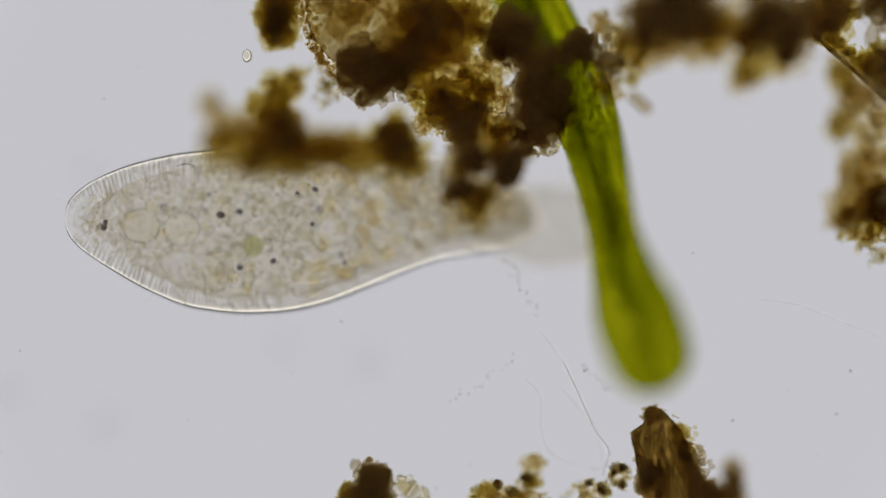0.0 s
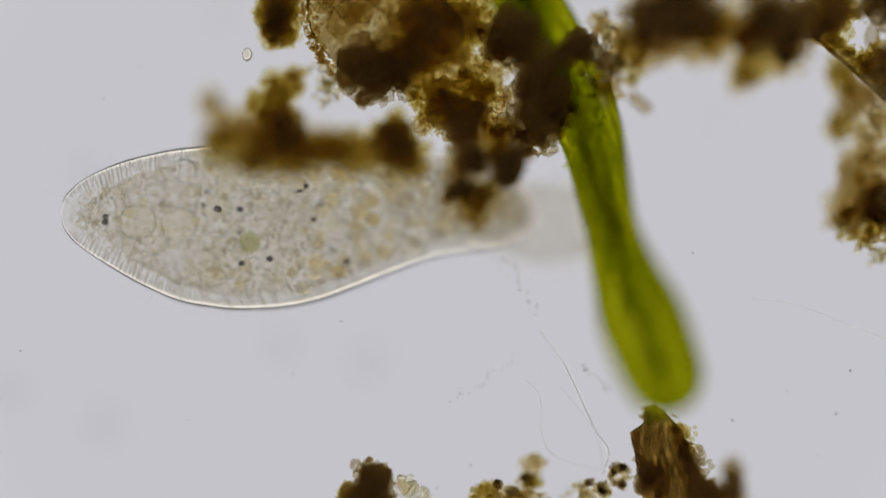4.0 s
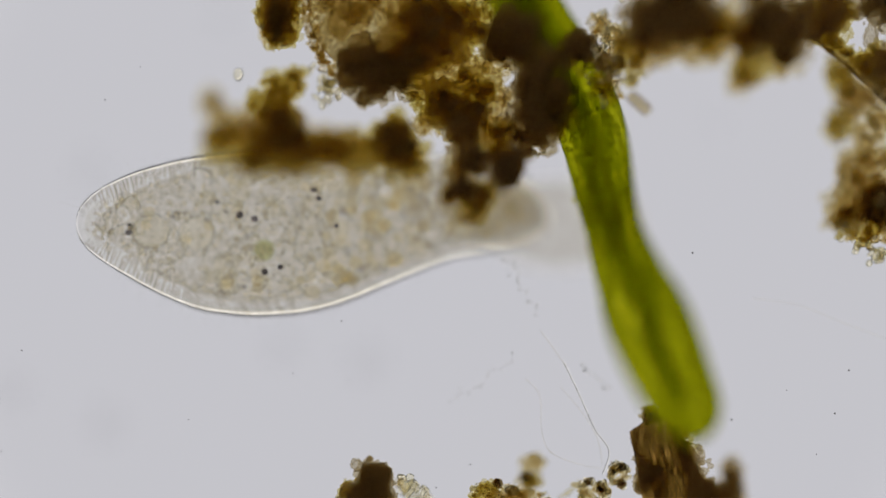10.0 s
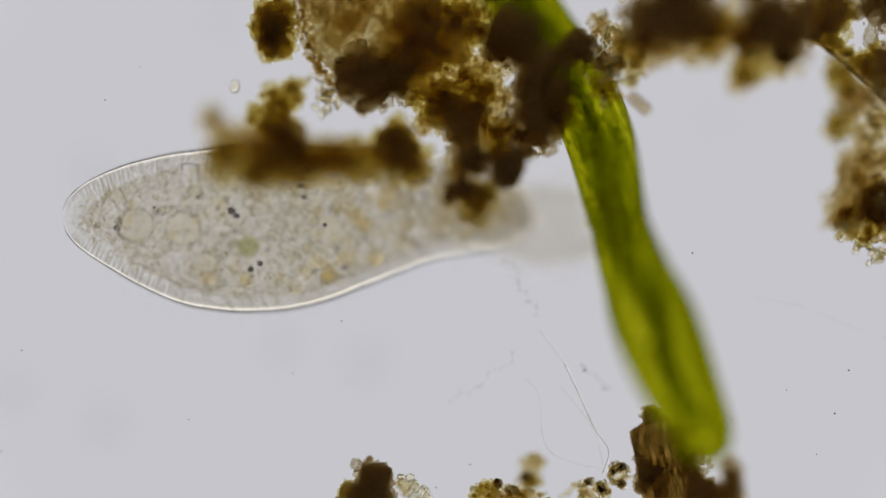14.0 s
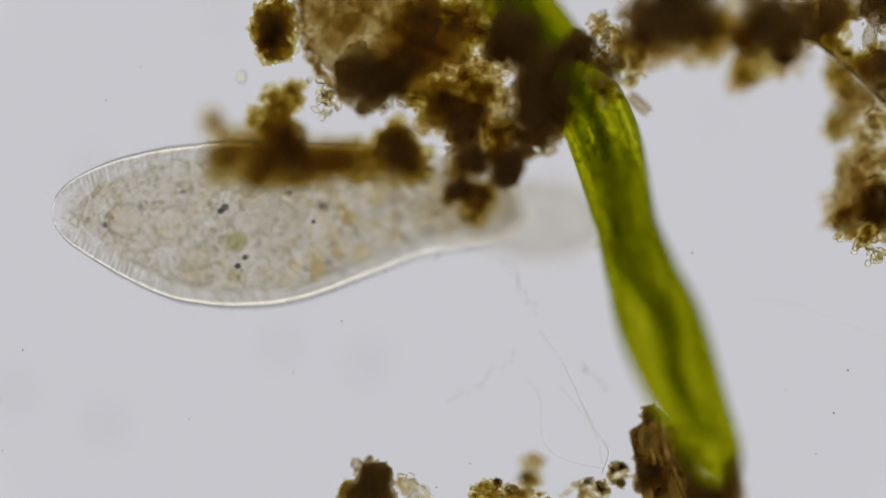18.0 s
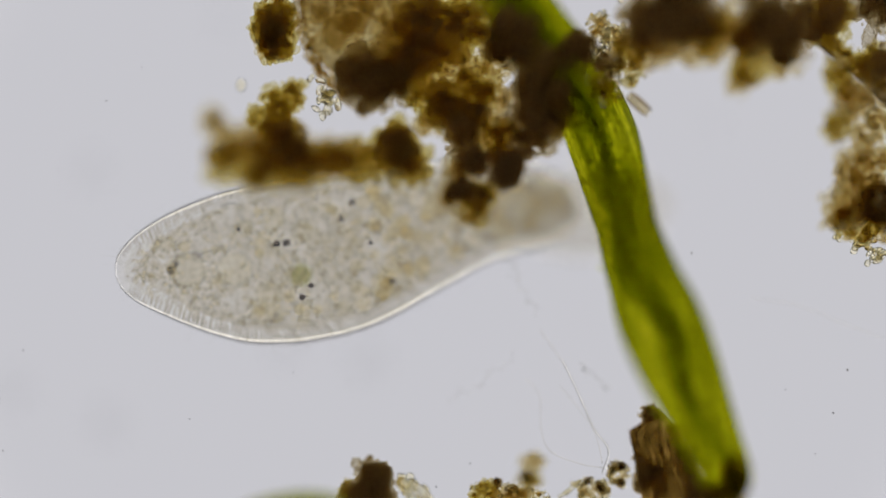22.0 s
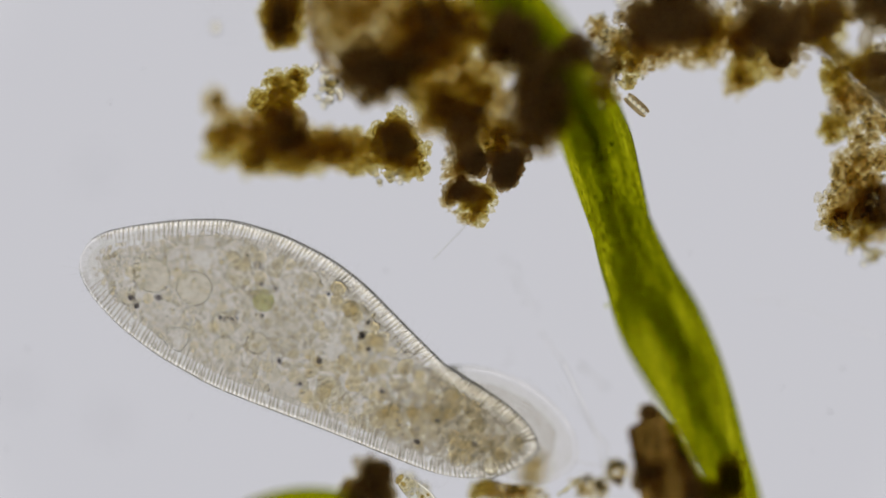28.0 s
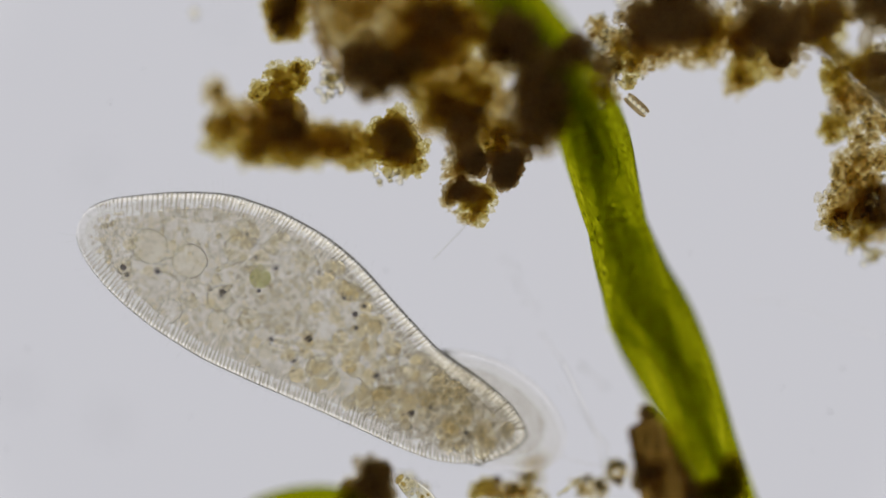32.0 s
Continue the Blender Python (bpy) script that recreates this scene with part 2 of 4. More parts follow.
def clump(name, label, category, centre, lumps, seed, crumbs=0, crumb_mat=None, crumb_px=(3, 8), clear=0, group="", spread=1.0):
    """A clump of detritus: ragged lumps, crumbs stuck to their outside, and clear mineral grains.
    lumps: part name, plan x, y, depth, three half sizes in plan steps, turn in degrees, material."""
    root = new(name)
    root.matrix_basis = Matrix.Translation(P(*centre))
    tagged(root, label, category, group)
    rng = np.random.default_rng(seed)
    c = P(*centre)
    for i, (nm, px, py, z, rx, ry, rz, turn, mat) in enumerate(lumps):
        mid = P(px, py, z) - c
        if mat not in FLOC:
            rough = 0.05 if mat is SAC else 0.09
            bm = blob((rx * U, ry * U, rz * U), 5, rough, 1.5, seed + i * 1.3, 0.35 * rough)
            bmesh.ops.transform(bm, matrix=Matrix.Translation(mid) @ pose(0, 0, 0, 0, 0, -turn), verts=bm.verts)
            part(nm, bm, mat, root)
            continue
        lump = attach(nm, floc_mesh(mid, (rx, ry, rz), turn, mat, rng, seed + i), mat, root, "", "stuff")
        n = int(FLOC[mat][2] * rx * ry / 7)
        off = Vector((seed * 1.3 + i, 0, 0))
        places, sizes = [], []
        while len(places) < n:
            d = rng.normal(size=3)
            d /= np.linalg.norm(d)
            reach = 1 + 0.42 * noise.fractal(Vector(d) * 1.8 + off, 1.0, 2.0, 3)
            d *= 1.02 * reach * rng.uniform(0.15, 1) ** 0.5
            q = pose(0, 0, 0, 0, 0, -turn) @ Vector((d[0] * rx * U, d[1] * ry * U, d[2] * rz * U))
            places.append(mid + q)
            sizes.append(rng.uniform(1.0, 3.4) * U)
        if n:
            grains("crust", places, sizes, mat, lump, "", seed + i, 0.45)
    w = np.array([l[4] * l[5] for l in lumps], float)
    w /= w.sum()

    def sites(n, lo, hi):
        out = []
        for _ in range(n):
            l = lumps[rng.choice(len(lumps), p=w)]
            a, r = rng.uniform(0, math.tau), rng.uniform(lo, hi)
            x, y = math.cos(a) * l[4] * r, math.sin(a) * l[5] * r
            t = radians(l[7])
            dx, dy = x * math.cos(t) - y * math.sin(t), x * math.sin(t) + y * math.cos(t)
            z = l[3] + rng.uniform(-0.7, 0.7) * l[6] * U
            out.append(P(l[1] + dx, l[2] + dy, z) - c)
        return out
    if crumbs:
        grains("crumb_mass", sites(crumbs, 0.5, 1.02 * spread), rng.uniform(*crumb_px, crumbs) * 0.7 * U, crumb_mat or GRAIN, root,
               "brown crumbs", seed, 0.45)
    if clear:
        grains("mineral_mass", sites(clear, 0.7, 1.08 * spread), rng.uniform(2, 5.5, clear) * U, CRYSTAL, root, "clear yellowish grains", seed + 5, 0.4)
    return root


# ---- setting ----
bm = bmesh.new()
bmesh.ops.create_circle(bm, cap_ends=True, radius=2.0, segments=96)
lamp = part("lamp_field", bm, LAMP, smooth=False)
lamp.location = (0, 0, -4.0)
tagged(lamp, "white lamp field under the glass slide, with an added brighter ring", "lamp", kind="structure")

m, ns, ln = material("slide_glass")
tr = node(ns, "ShaderNodeBsdfTransparent", Color=(0.985, 0.985, 0.99, 1))
out = ns.new("ShaderNodeOutputMaterial")
ln.new(tr.outputs[0], out.inputs[0])
SLIDE = m
bm = bmesh.new()
bmesh.ops.create_cube(bm, size=1.0)
bmesh.ops.scale(bm, vec=(1.1, 0.8, 0.02), verts=bm.verts)
slide = part("slide", bm, SLIDE, smooth=False)
slide.location = (0, 0, -0.055)
tagged(slide, "clear flat glass slide under the water", "glass slide", kind="structure")

# ---- detritus ----
swaying = []
bag = clump("detritus_bag", "pale brown rounded sac of detritus with a dark rim", "detritus", (660, 60, 0.085), [
    ("sac", 668, 8, 0.088, 124, 128, 70, 0, SAC), ("filling", 610, 0, 0.088, 60, 70, 30, 0, HAZE), ("filling", 735, 50, 0.083, 74, 92, 46, 10, HAZE),
    ("dark_base", 648, 134, 0.087, 46, 42, 34, 15, DARK), ("dark_base", 690, 134, 0.086, 44, 38, 32, -6, DARK), ("dark_base", 665, 112, 0.08, 66, 42, 40, 0, BROWN),
    ("dark_base", 738, 118, 0.08, 50, 50, 34, -10, AMBER), ("brown_side", 756, 50, 0.078, 52, 70, 36, 0, AMBER), ("drip", 645, 176, 0.09, 15, 14, 10, 0, BROWN)], 3, 90, GRAIN, (2, 6), 16)
c = P(660, 60, 0.085)
arc = [(552, -90), (541, -45), (538, 0), (543, 40), (554, 75), (571, 106), (592, 134), (612, 158)]
pts = []
for (x0, y0), (x1, y1) in zip(arc, arc[1:]):
    for k in range(12):
        u = k / 12
        x, y = x0 + (x1 - x0) * u, y0 + (y1 - y0) * u
        pts.append(P(x + 7 * noise.noise(Vector((y * 0.05, 3, 0))), y, 0.088) - c)
bm = tube(pts, [(7.5 + 5 * noise.noise(Vector((k * 0.21, 8, 2)))) * U for k in range(len(pts))], 12)
for v in bm.verts:
    v.co += Vector((noise.noise(v.co * 900), noise.noise(v.co * 900 + Vector((4, 1, 7))), 0)) * 4 * U
part("rim", bm, BROWN, bag, "dark amber rim of the sac")
rng_r = random.Random(12)
grains("rim_crust", [p + Vector((rng_r.gauss(4, 7), rng_r.gauss(0, 7), rng_r.gauss(0, 6))) * U for p in pts * 3], [rng_r.uniform(1.5, 4.5) * U for _ in pts * 3], GRAIN, bag, "amber crumbs on the rim", 12, 0.45)
swaying.append(bag)
swaying.append(clump("detritus_crumb", "dark amber oval detritus crumb with grainy rim", "detritus", (500, 30, 0.075), [
    ("shell", 494, 22, 0.07, 34, 62, 26, 4, AMBER), ("core", 490, 26, 0.075, 28, 44, 22, 12, AMBER), ("core", 494, 40, 0.075, 18, 26, 16, 12, BROWN), ("core", 510, 8, 0.075, 24, 40, 20, -5, AMBER), ("core", 506, 55, 0.072, 26, 28, 18, 0, AMBER),
    ("fringe", 476, 62, 0.066, 20, 24, 12, 0, HAZE)], 11, 60, GRAIN, (2, 6), 46))
swaying.append(clump("detritus_ridge", "amber brown granular detritus ridge", "detritus", (560, 220, 0.04), [
    ("lump", 378, 182, 0.008, 24, 26, 18, 0, HAZE), ("lump", 378, 182, 0.008, 14, 14, 12, 0, AMBER), ("lump", 408, 226, 0.012, 44, 36, 26, 10, HAZE), ("lump", 440, 258, 0.008, 78, 42, 28, 8, AMBER), ("lump", 455, 232, 0.012, 44, 34, 24, 0, HAZE),
    ("lump", 478, 172, 0.054, 30, 40, 24, 10, AMBER), ("lump", 518, 148, 0.054, 26, 32, 20, 25, AMBER), ("lump", 492, 200, 0.048, 40, 30, 22, 20, AMBER),
    ("lump", 512, 228, 0.038, 34, 28, 20, 0, BROWN), ("lump", 500, 272, 0.012, 62, 34, 24, 0, AMBER), ("lump", 572, 270, 0.016, 66, 32, 22, 3, AMBER), ("lump", 632, 268, 0.03, 44, 34, 22, 3, AMBER),
    ("lump", 694, 258, 0.046, 50, 50, 26, 0, AMBER), ("lump", 700, 250, 0.046, 30, 34, 18, 0, BROWN), ("lump", 600, 262, 0.02, 54, 32, 20, 0, HAZE), ("lump", 545, 262, 0.012, 54, 36, 20, 0, HAZE), ("lump", 722, 276, 0.046, 42, 32, 22, 30, AMBER), ("lump", 700, 226, 0.05, 28, 22, 16, 0, AMBER)], 21, 200, GRAIN, (2, 6), 24))

clump("detritus_heap", "large dark brown heap of detritus lumps", "detritus", (860, 140, 0.08), [
    ("lump", 905, 70, 0.092, 46, 46, 34, 0, DARK), ("lump", 906, 68, 0.092, 38, 38, 28, 0, DARK), ("lump", 954, 148, 0.088, 42, 52, 36, 0, DARK), ("lump", 944, 214, 0.088, 50, 46, 36, 0, DARK), ("lump", 955, 185, 0.086, 44, 66, 34, 5, BROWN),
    ("lump", 1024, 88, 0.09, 36, 38, 28, 0, DARK), ("lump", 988, 188, 0.084, 30, 50, 20, 0, AMBER), ("lump", 806, 196, 0.086, 62, 52, 36, 10, AMBER), ("lump", 812, 205, 0.086, 44, 38, 30, 0, BROWN),
    ("lump", 770, 180, 0.088, 38, 40, 28, 0, AMBER), ("lump", 800, 120, 0.08, 60, 50, 34, 0, HAZE), ("lump", 778, 62, 0.075, 58, 62, 34, 0, AMBER), ("lump", 838, 154, 0.086, 38, 48, 20, 20, AMBER),
    ("lump", 835, 40, 0.08, 44, 50, 28, 0, AMBER), ("lump", 872, 125, 0.075, 30, 40, 24, 30, HAZE), ("lump", 884, 196, 0.085, 26, 40, 18, 0, HAZE), ("lump", 876, 228, 0.08, 30, 22, 16, 0, AMBER), ("lump", 752, 222, 0.09, 24, 22, 14, 0, HAZE),
    ("column", 822, 258, 0.062, 26, 42, 20, 0, BROWN), ("lump", 882, 240, 0.05, 32, 28, 18, 20, HAZE), ("lump", 935, 255, 0.085, 40, 20, 18, 0, BROWN)], 31, 140, GRAIN, (2, 5), 24)
clump("detritus_knot", "small knot of round dark detritus grains", "detritus", (860, 310, 0.045), [
    ("grain", 903, 302, 0.043, 24, 38, 24, 32, BARK), ("grain", 903, 302, 0.043, 20, 34, 20, 32, BARK), ("grain", 842, 282, 0.043, 34, 24, 22, 12, BROWN), ("grain", 846, 284, 0.043, 24, 18, 16, 12, BARK),
    ("grain", 806, 300, 0.043, 24, 28, 18, 0, HAZE), ("grain", 820, 334, 0.043, 34, 22, 20, 8, BROWN), ("grain", 816, 336, 0.043, 20, 16, 14, 0, BARK), ("grain", 842, 362, 0.045, 28, 32, 20, 0, AMBER), ("grain", 862, 340, 0.045, 18, 20, 14, 0, AMBER),
    ("fluff", 878, 262, 0.052, 30, 24, 14, -30, AMBER), ("fluff", 800, 352, 0.042, 20, 26, 14, 0, HAZE), ("fluff", 832, 385, 0.045, 18, 12, 12, 0, HAZE)], 41, 60, GRAIN, (2, 5), 46)
clump("detritus_tuft", "loose tuft of clear and brown grains beside the alga", "detritus", (1085, 100, 0.07), [
    ("lump", 1060, 46, 0.062, 18, 24, 12, 0, HAZE), ("lump", 1078, 110, 0.066, 24, 22, 16, 0, BROWN), ("lump", 1078, 162, 0.062, 20, 22, 14, 0, HAZE), ("lump", 1112, 100, 0.055, 26, 44, 18, 0, AMBER), ("lump", 1090, 66, 0.07, 20, 22, 14, 0, HAZE),
    ("lump", 1062, 150, 0.08, 24, 22, 15, 0, HAZE)], 51, 110, GRAIN, (2, 5), 150, spread=1.2)
clump("detritus_drift", "blurred dark brown drift of detritus", "detritus", (1290, 40, 0.03), [
    ("lump", 1200, 4, 0.032, 66, 54, 34, 0, DARK), ("lump", 1216, 40, 0.03, 62, 38, 28, 0, BROWN), ("lump", 1160, 40, 0.035, 40, 44, 24, 0, BROWN), ("lump", 1258, 62, 0.03, 36, 34, 20, 0, AMBER), ("lump", 1182, 86, 0.03, 40, 24, 18, 0, HAZE),
    ("lump", 1132, 46, 0.04, 34, 44, 20, 0, BROWN), ("lump", 1140, 100, 0.035, 34, 30, 16, 0, HAZE), ("lump", 1290, 70, 0.028, 40, 40, 18, 0, HAZE), ("lump", 1482, 18, 0.085, 34, 34, 16, 0, AMBER),
    ("lump", 1240, 100, 0.028, 34, 24, 16, 0, HAZE), ("lump", 1312, 36, 0.028, 34, 52, 20, 0, HAZE), ("lump", 1330, 118, 0.028, 34, 38, 20, 0, AMBER), ("lump", 1308, 150, 0.024, 24, 18, 14, 0, HAZE), ("lump", 1372, 34, 0.032, 54, 46, 28, 0, DARK), ("lump", 1400, 76, 0.032, 40, 28, 18, 0, BROWN),
    ("lump", 1340, 72, 0.03, 40, 34, 20, 0, BROWN), ("lump", 1392, 98, 0.036, 22, 16, 12, 0, BARK), ("lump", 1392, 118, 0.03, 36, 18, 14, 0, HAZE), ("lump", 1438, 34, 0.06, 48, 44, 24, 0, BROWN), ("lump", 1462, 40, 0.08, 30, 44, 18, 0, AMBER)], 61, 200, GRAIN, (2, 6), 60)
clump("detritus_bank", "amber bank of detritus with many clear mineral grains", "detritus", (1530, 300, 0.05), [
    ("ball", 1486, 132, 0.034, 28, 34, 20, -30, AMBER), ("ball", 1486, 222, 0.03, 24, 28, 18, 0, AMBER), ("lump", 1520, 172, 0.04, 40, 30, 18, 0, HAZE),
    ("lump", 1506, 300, 0.04, 24, 44, 18, 14, HAZE), ("lump", 1488, 362, 0.044, 26, 50, 18, 20, HAZE), ("lump", 1492, 390, 0.05, 20, 20, 12, 0, AMBER), ("lump", 1522, 330, 0.052, 40, 70, 24, 14, HAZE), ("lump", 1548, 280, 0.055, 36, 40, 22, 0, HAZE),
    ("lump", 1556, 368, 0.075, 36, 40, 24, 0, BROWN), ("lump", 1560, 360, 0.075, 26, 34, 20, 0, DARK), ("lump", 1528, 400, 0.072, 48, 26, 18, -12, AMBER), ("lump", 1540, 418, 0.082, 44, 14, 14, -6, HAZE),
    ("lump", 1572, 128, 0.06, 26, 50, 24, 0, DARK), ("lump", 1562, 8, 0.07, 46, 50, 30, 10, DARK), ("lump", 1545, 112, 0.084, 30, 34, 16, 40, AMBER), ("lump", 1508, 180, 0.028, 34, 30, 18, 0, HAZE), ("lump", 1560, 205, 0.06, 26, 26, 16, 0, HAZE), ("lump", 1548, 232, 0.05, 40, 16, 14, 0, HAZE)], 71, 160, GRAIN, (2, 6), 420)
# a slanting stalk with amber crumbs along its upper side
stalk = new("stalk")
c = P(1500, 125, 0.086)
stalk.matrix_basis = Matrix.Translation(c)
tagged(stalk, "slanting brown stalk with amber crumbs along it", "plant debris")
line = [P(1428 + 6.1 * k, 58 + 5.45 * k, 0.088) - c for k in range(30)]
bm = tube(line, [(4.2 + 1.2 * noise.noise(Vector((k * 0.4, 1, 6)))) * U for k in range(30)], 10)
part("stem", bm, WOOD, stalk)
rng_s = random.Random(77)
for k in range(0, 30, 3):
    at = line[k] + Vector((rng_s.uniform(9, 15), rng_s.uniform(8, 14), 0)) * U
    attach("crust", floc_mesh(at, (20, 15, 12), 42, AMBER, np.random.default_rng(700 + k), k), AMBER, stalk, "", "stuff")

stub = new("plant_stub")
stub.matrix_basis = Matrix.Translation(P(1180, 830, 0.08))
tagged(stub, "dark brown splintered plant fragment with a torn tip", "plant debris")
c = P(1180, 830, 0.08)
EDGE = [(717, 1147, 1155), (722, 1140, 1166), (730, 1138, 1176), (742, 1138, 1188), (750, 1134, 1195), (757, 1121, 1200), (764, 1113, 1205), (780, 1116, 1212), (800, 1121, 1219),
        (820, 1125, 1227), (850, 1131, 1243), (882, 1136, 1262), (910, 1142, 1276), (950, 1150, 1296)]
bm = bmesh.new()
loops, sides = [], 56
for y in np.arange(717, 951, 2.5):
    a, b = (float(np.interp(y, [e[0] for e in EDGE], [e[k] for e in EDGE])) for k in (1, 2))
    ring_of = []
    for k in range(sides):
        w = k / sides * math.tau
        fibre = 1 + 0.05 * noise.noise(Vector((w * 7, y * 0.008, 2))) + 0.03 * noise.noise(Vector((w * 19, y * 0.03, 5)))
        rag = 2.6 * noise.noise(Vector((math.cos(w) * 2, y * 0.09, 7))) + 1.8 * noise.noise(Vector((math.cos(w) * 3, y * 0.33, 4)))
        x = (a + b) / 2 + ((b - a) / 2 + rag) * math.cos(w) * fibre
        p = P(x, y, 0.082) - c
        p.z += 0.42 * min((b - a) / 2, 50) * math.sin(w) * fibre * U
        ring_of.append(bm.verts.new(p))
    loops.append(ring_of)
for r, t in zip(loops, loops[1:]):
    for k in range(sides):
        bm.faces.new((r[k], r[(k + 1) % sides], t[(k + 1) % sides], t[k]))
bm.faces.new(loops[0][::-1])
bm.faces.new(loops[-1])
part("stem", bm, WOOD, stub)
for k in range(30):
    u = rng_s.uniform(0.03, 0.97)
    y0 = rng_s.uniform(730, 850)
    y1 = y0 + rng_s.uniform(30, 110)
    pts = []
    for j in range(9):
        y = y0 + (y1 - y0) * j / 8
        a, b = (float(np.interp(y, [e[0] for e in EDGE], [e[q] for e in EDGE])) for q in (1, 2))
        pts.append(P(a + (b - a) * u + 2 * noise.noise(Vector((y * 0.05, u * 9, 1))), y, 0.082 - rng_s.choice((1, -1)) * 0.0008) - c + Vector((0, 0, 0.4 * (b - a) / 2 * math.sqrt(max(u * (1 - u), 0)) * 1.9 * U)))
    part("fibre", tube(pts, [rng_s.uniform(1.2, 3.0) * (1 - 0.6 * abs(j / 4 - 1)) * U for j in range(9)], 6), BARK if k % 3 else BROWN, stub)
for k, (x, y, dx, dy) in enumerate(((1186, 732, 14, 6), (1205, 765, 12, 8), (1216, 782, 18, 3), (1152, 718, -8, -3), (1226, 806, 10, 7), (1168, 722, 10, 3), (1139, 735, -5, -8))):
    pts = [P(x + dx * j / 4, y + dy * j / 4 + (j % 2), 0.08) - c for j in range(5)]
    part("splinter", tube(pts, [(2.2 - 0.4 * j) * U for j in range(5)], 6), BROWN, stub)
for k, (x, y, rx, ry, mt) in enumerate(((1206, 770, 20, 30, AMBER), (1222, 812, 20, 30, BROWN), (1150, 732, 16, 16, BROWN), (1236, 850, 26, 34, BROWN), (1150, 850, 24, 50, BROWN))):
    attach("crust", floc_mesh(P(x, y, 0.08) - c, (rx, ry, 12), -20, mt, np.random.default_rng(800 + k), k + 40), mt, stub, "", "stuff")
clump("detritus_cone", "small dark brown cone of detritus", "detritus", (655, 860, 0.075), [
    ("cone", 656, 848, 0.078, 30, 30, 24, 0, DARK), ("cone", 658, 866, 0.076, 36, 32, 24, 0, DARK), ("cone", 648, 834, 0.082, 20, 18, 14, 0, BROWN), ("cone", 678, 842, 0.078, 16, 18, 14, 0, BROWN), ("cone_foot", 646, 905, 0.075, 50, 40, 24, 0, DARK), ("cone_foot", 622, 874, 0.08, 24, 22, 16, 0, AMBER)], 91, 50, GRAIN, (2, 5), 12)
clump("detritus_scraps", "amber scraps of detritus with clear grains", "detritus", (900, 865, 0.05), [
    ("scrap", 856, 868, 0.075, 26, 16, 12, -20, AMBER), ("scrap", 890, 876, 0.075, 34, 16, 14, 0, HAZE), ("scrap", 936, 848, 0.105, 22, 16, 12, 0, AMBER), ("scrap", 932, 842, 0.105, 12, 8, 8, 0, DARK), ("scrap", 940, 818, 0.105, 24, 16, 12, 0, HAZE),
    ("scrap", 925, 880, 0.07, 44, 16, 14, 0, HAZE), ("scrap", 905, 868, 0.08, 10, 8, 8, 0, BROWN), ("scrap", 880, 856, 0.08, 7, 8, 7, 0, BARK)], 95, 40, GRAIN, (2, 5), 90)
clump("detritus_scraps", "brown grains of detritus at the foot of a thread", "detritus", (1075, 850, 0.06), [
    ("scrap", 1095, 838, 0.078, 20, 18, 12, 0, HAZE), ("scrap", 1050, 868, 0.078, 28, 18, 12, 0, HAZE), ("scrap", 1100, 826, 0.078, 7, 6, 6, 0, BARK), ("scrap", 1063, 862, 0.08, 7, 9, 6, 0, BARK), ("scrap", 1084, 834, 0.08, 5, 5, 5, 0, BARK), ("scrap", 1040, 852, 0.08, 8, 6, 6, 0, BROWN),
    ("scrap", 1098, 856, 0.078, 8, 7, 6, 0, BROWN)], 97, 40, GRAIN, (2, 4), 110)
clump("detritus_wisp", "blurred brown wisp of detritus", "detritus", (1290, 840, 0.02), [
    ("wisp", 1294, 838, 0.035, 16, 30, 12, -10, BROWN), ("wisp", 1276, 872, 0.035, 40, 20, 12, 0, BROWN), ("wisp", 1250, 880, 0.05, 40, 30, 12, 0, BROWN)], 99, 20)


# ---- the ciliate ----
BODY_LEN = 876.0
PLUS = [(0, 0), (2, 16), (8, 32), (25, 52), (50, 70), (100, 100), (150, 127), (230, 160), (330, 172), (430, 167), (505, 150), (580, 121), (652, 93), (720, 68), (792, 60), (845, 50), (885, 36), (908, 22), (920, 10), (925, 0)]
MINUS = [(0, 0), (2, 15), (8, 30), (25, 48), (55, 68), (115, 94), (208, 116), (321, 128), (426, 126), (535, 121), (650, 118), (740, 116), (800, 108), (848, 90), (882, 66), (906, 40), (919, 20), (925, 0)]
DEEP = [(0, 0), (2, 15), (8, 31), (25, 50), (50, 70), (150, 112), (250, 132), (350, 136), (500, 130), (660, 114), (765, 104), (850, 86), (900, 50), (919, 20), (925, 0)]


def side(table, s):
    return float(np.interp(s * 925 / BODY_LEN, [a for a, _ in table], [b for _, b in table]))


def smooth_side(table, s):
    w = 26 * min(1, s / 90, (BODY_LEN - s) / 90)
    return sum(side(table, s + w * k) for k in (-1, -0.5, 0, 0.5, 1)) / 5


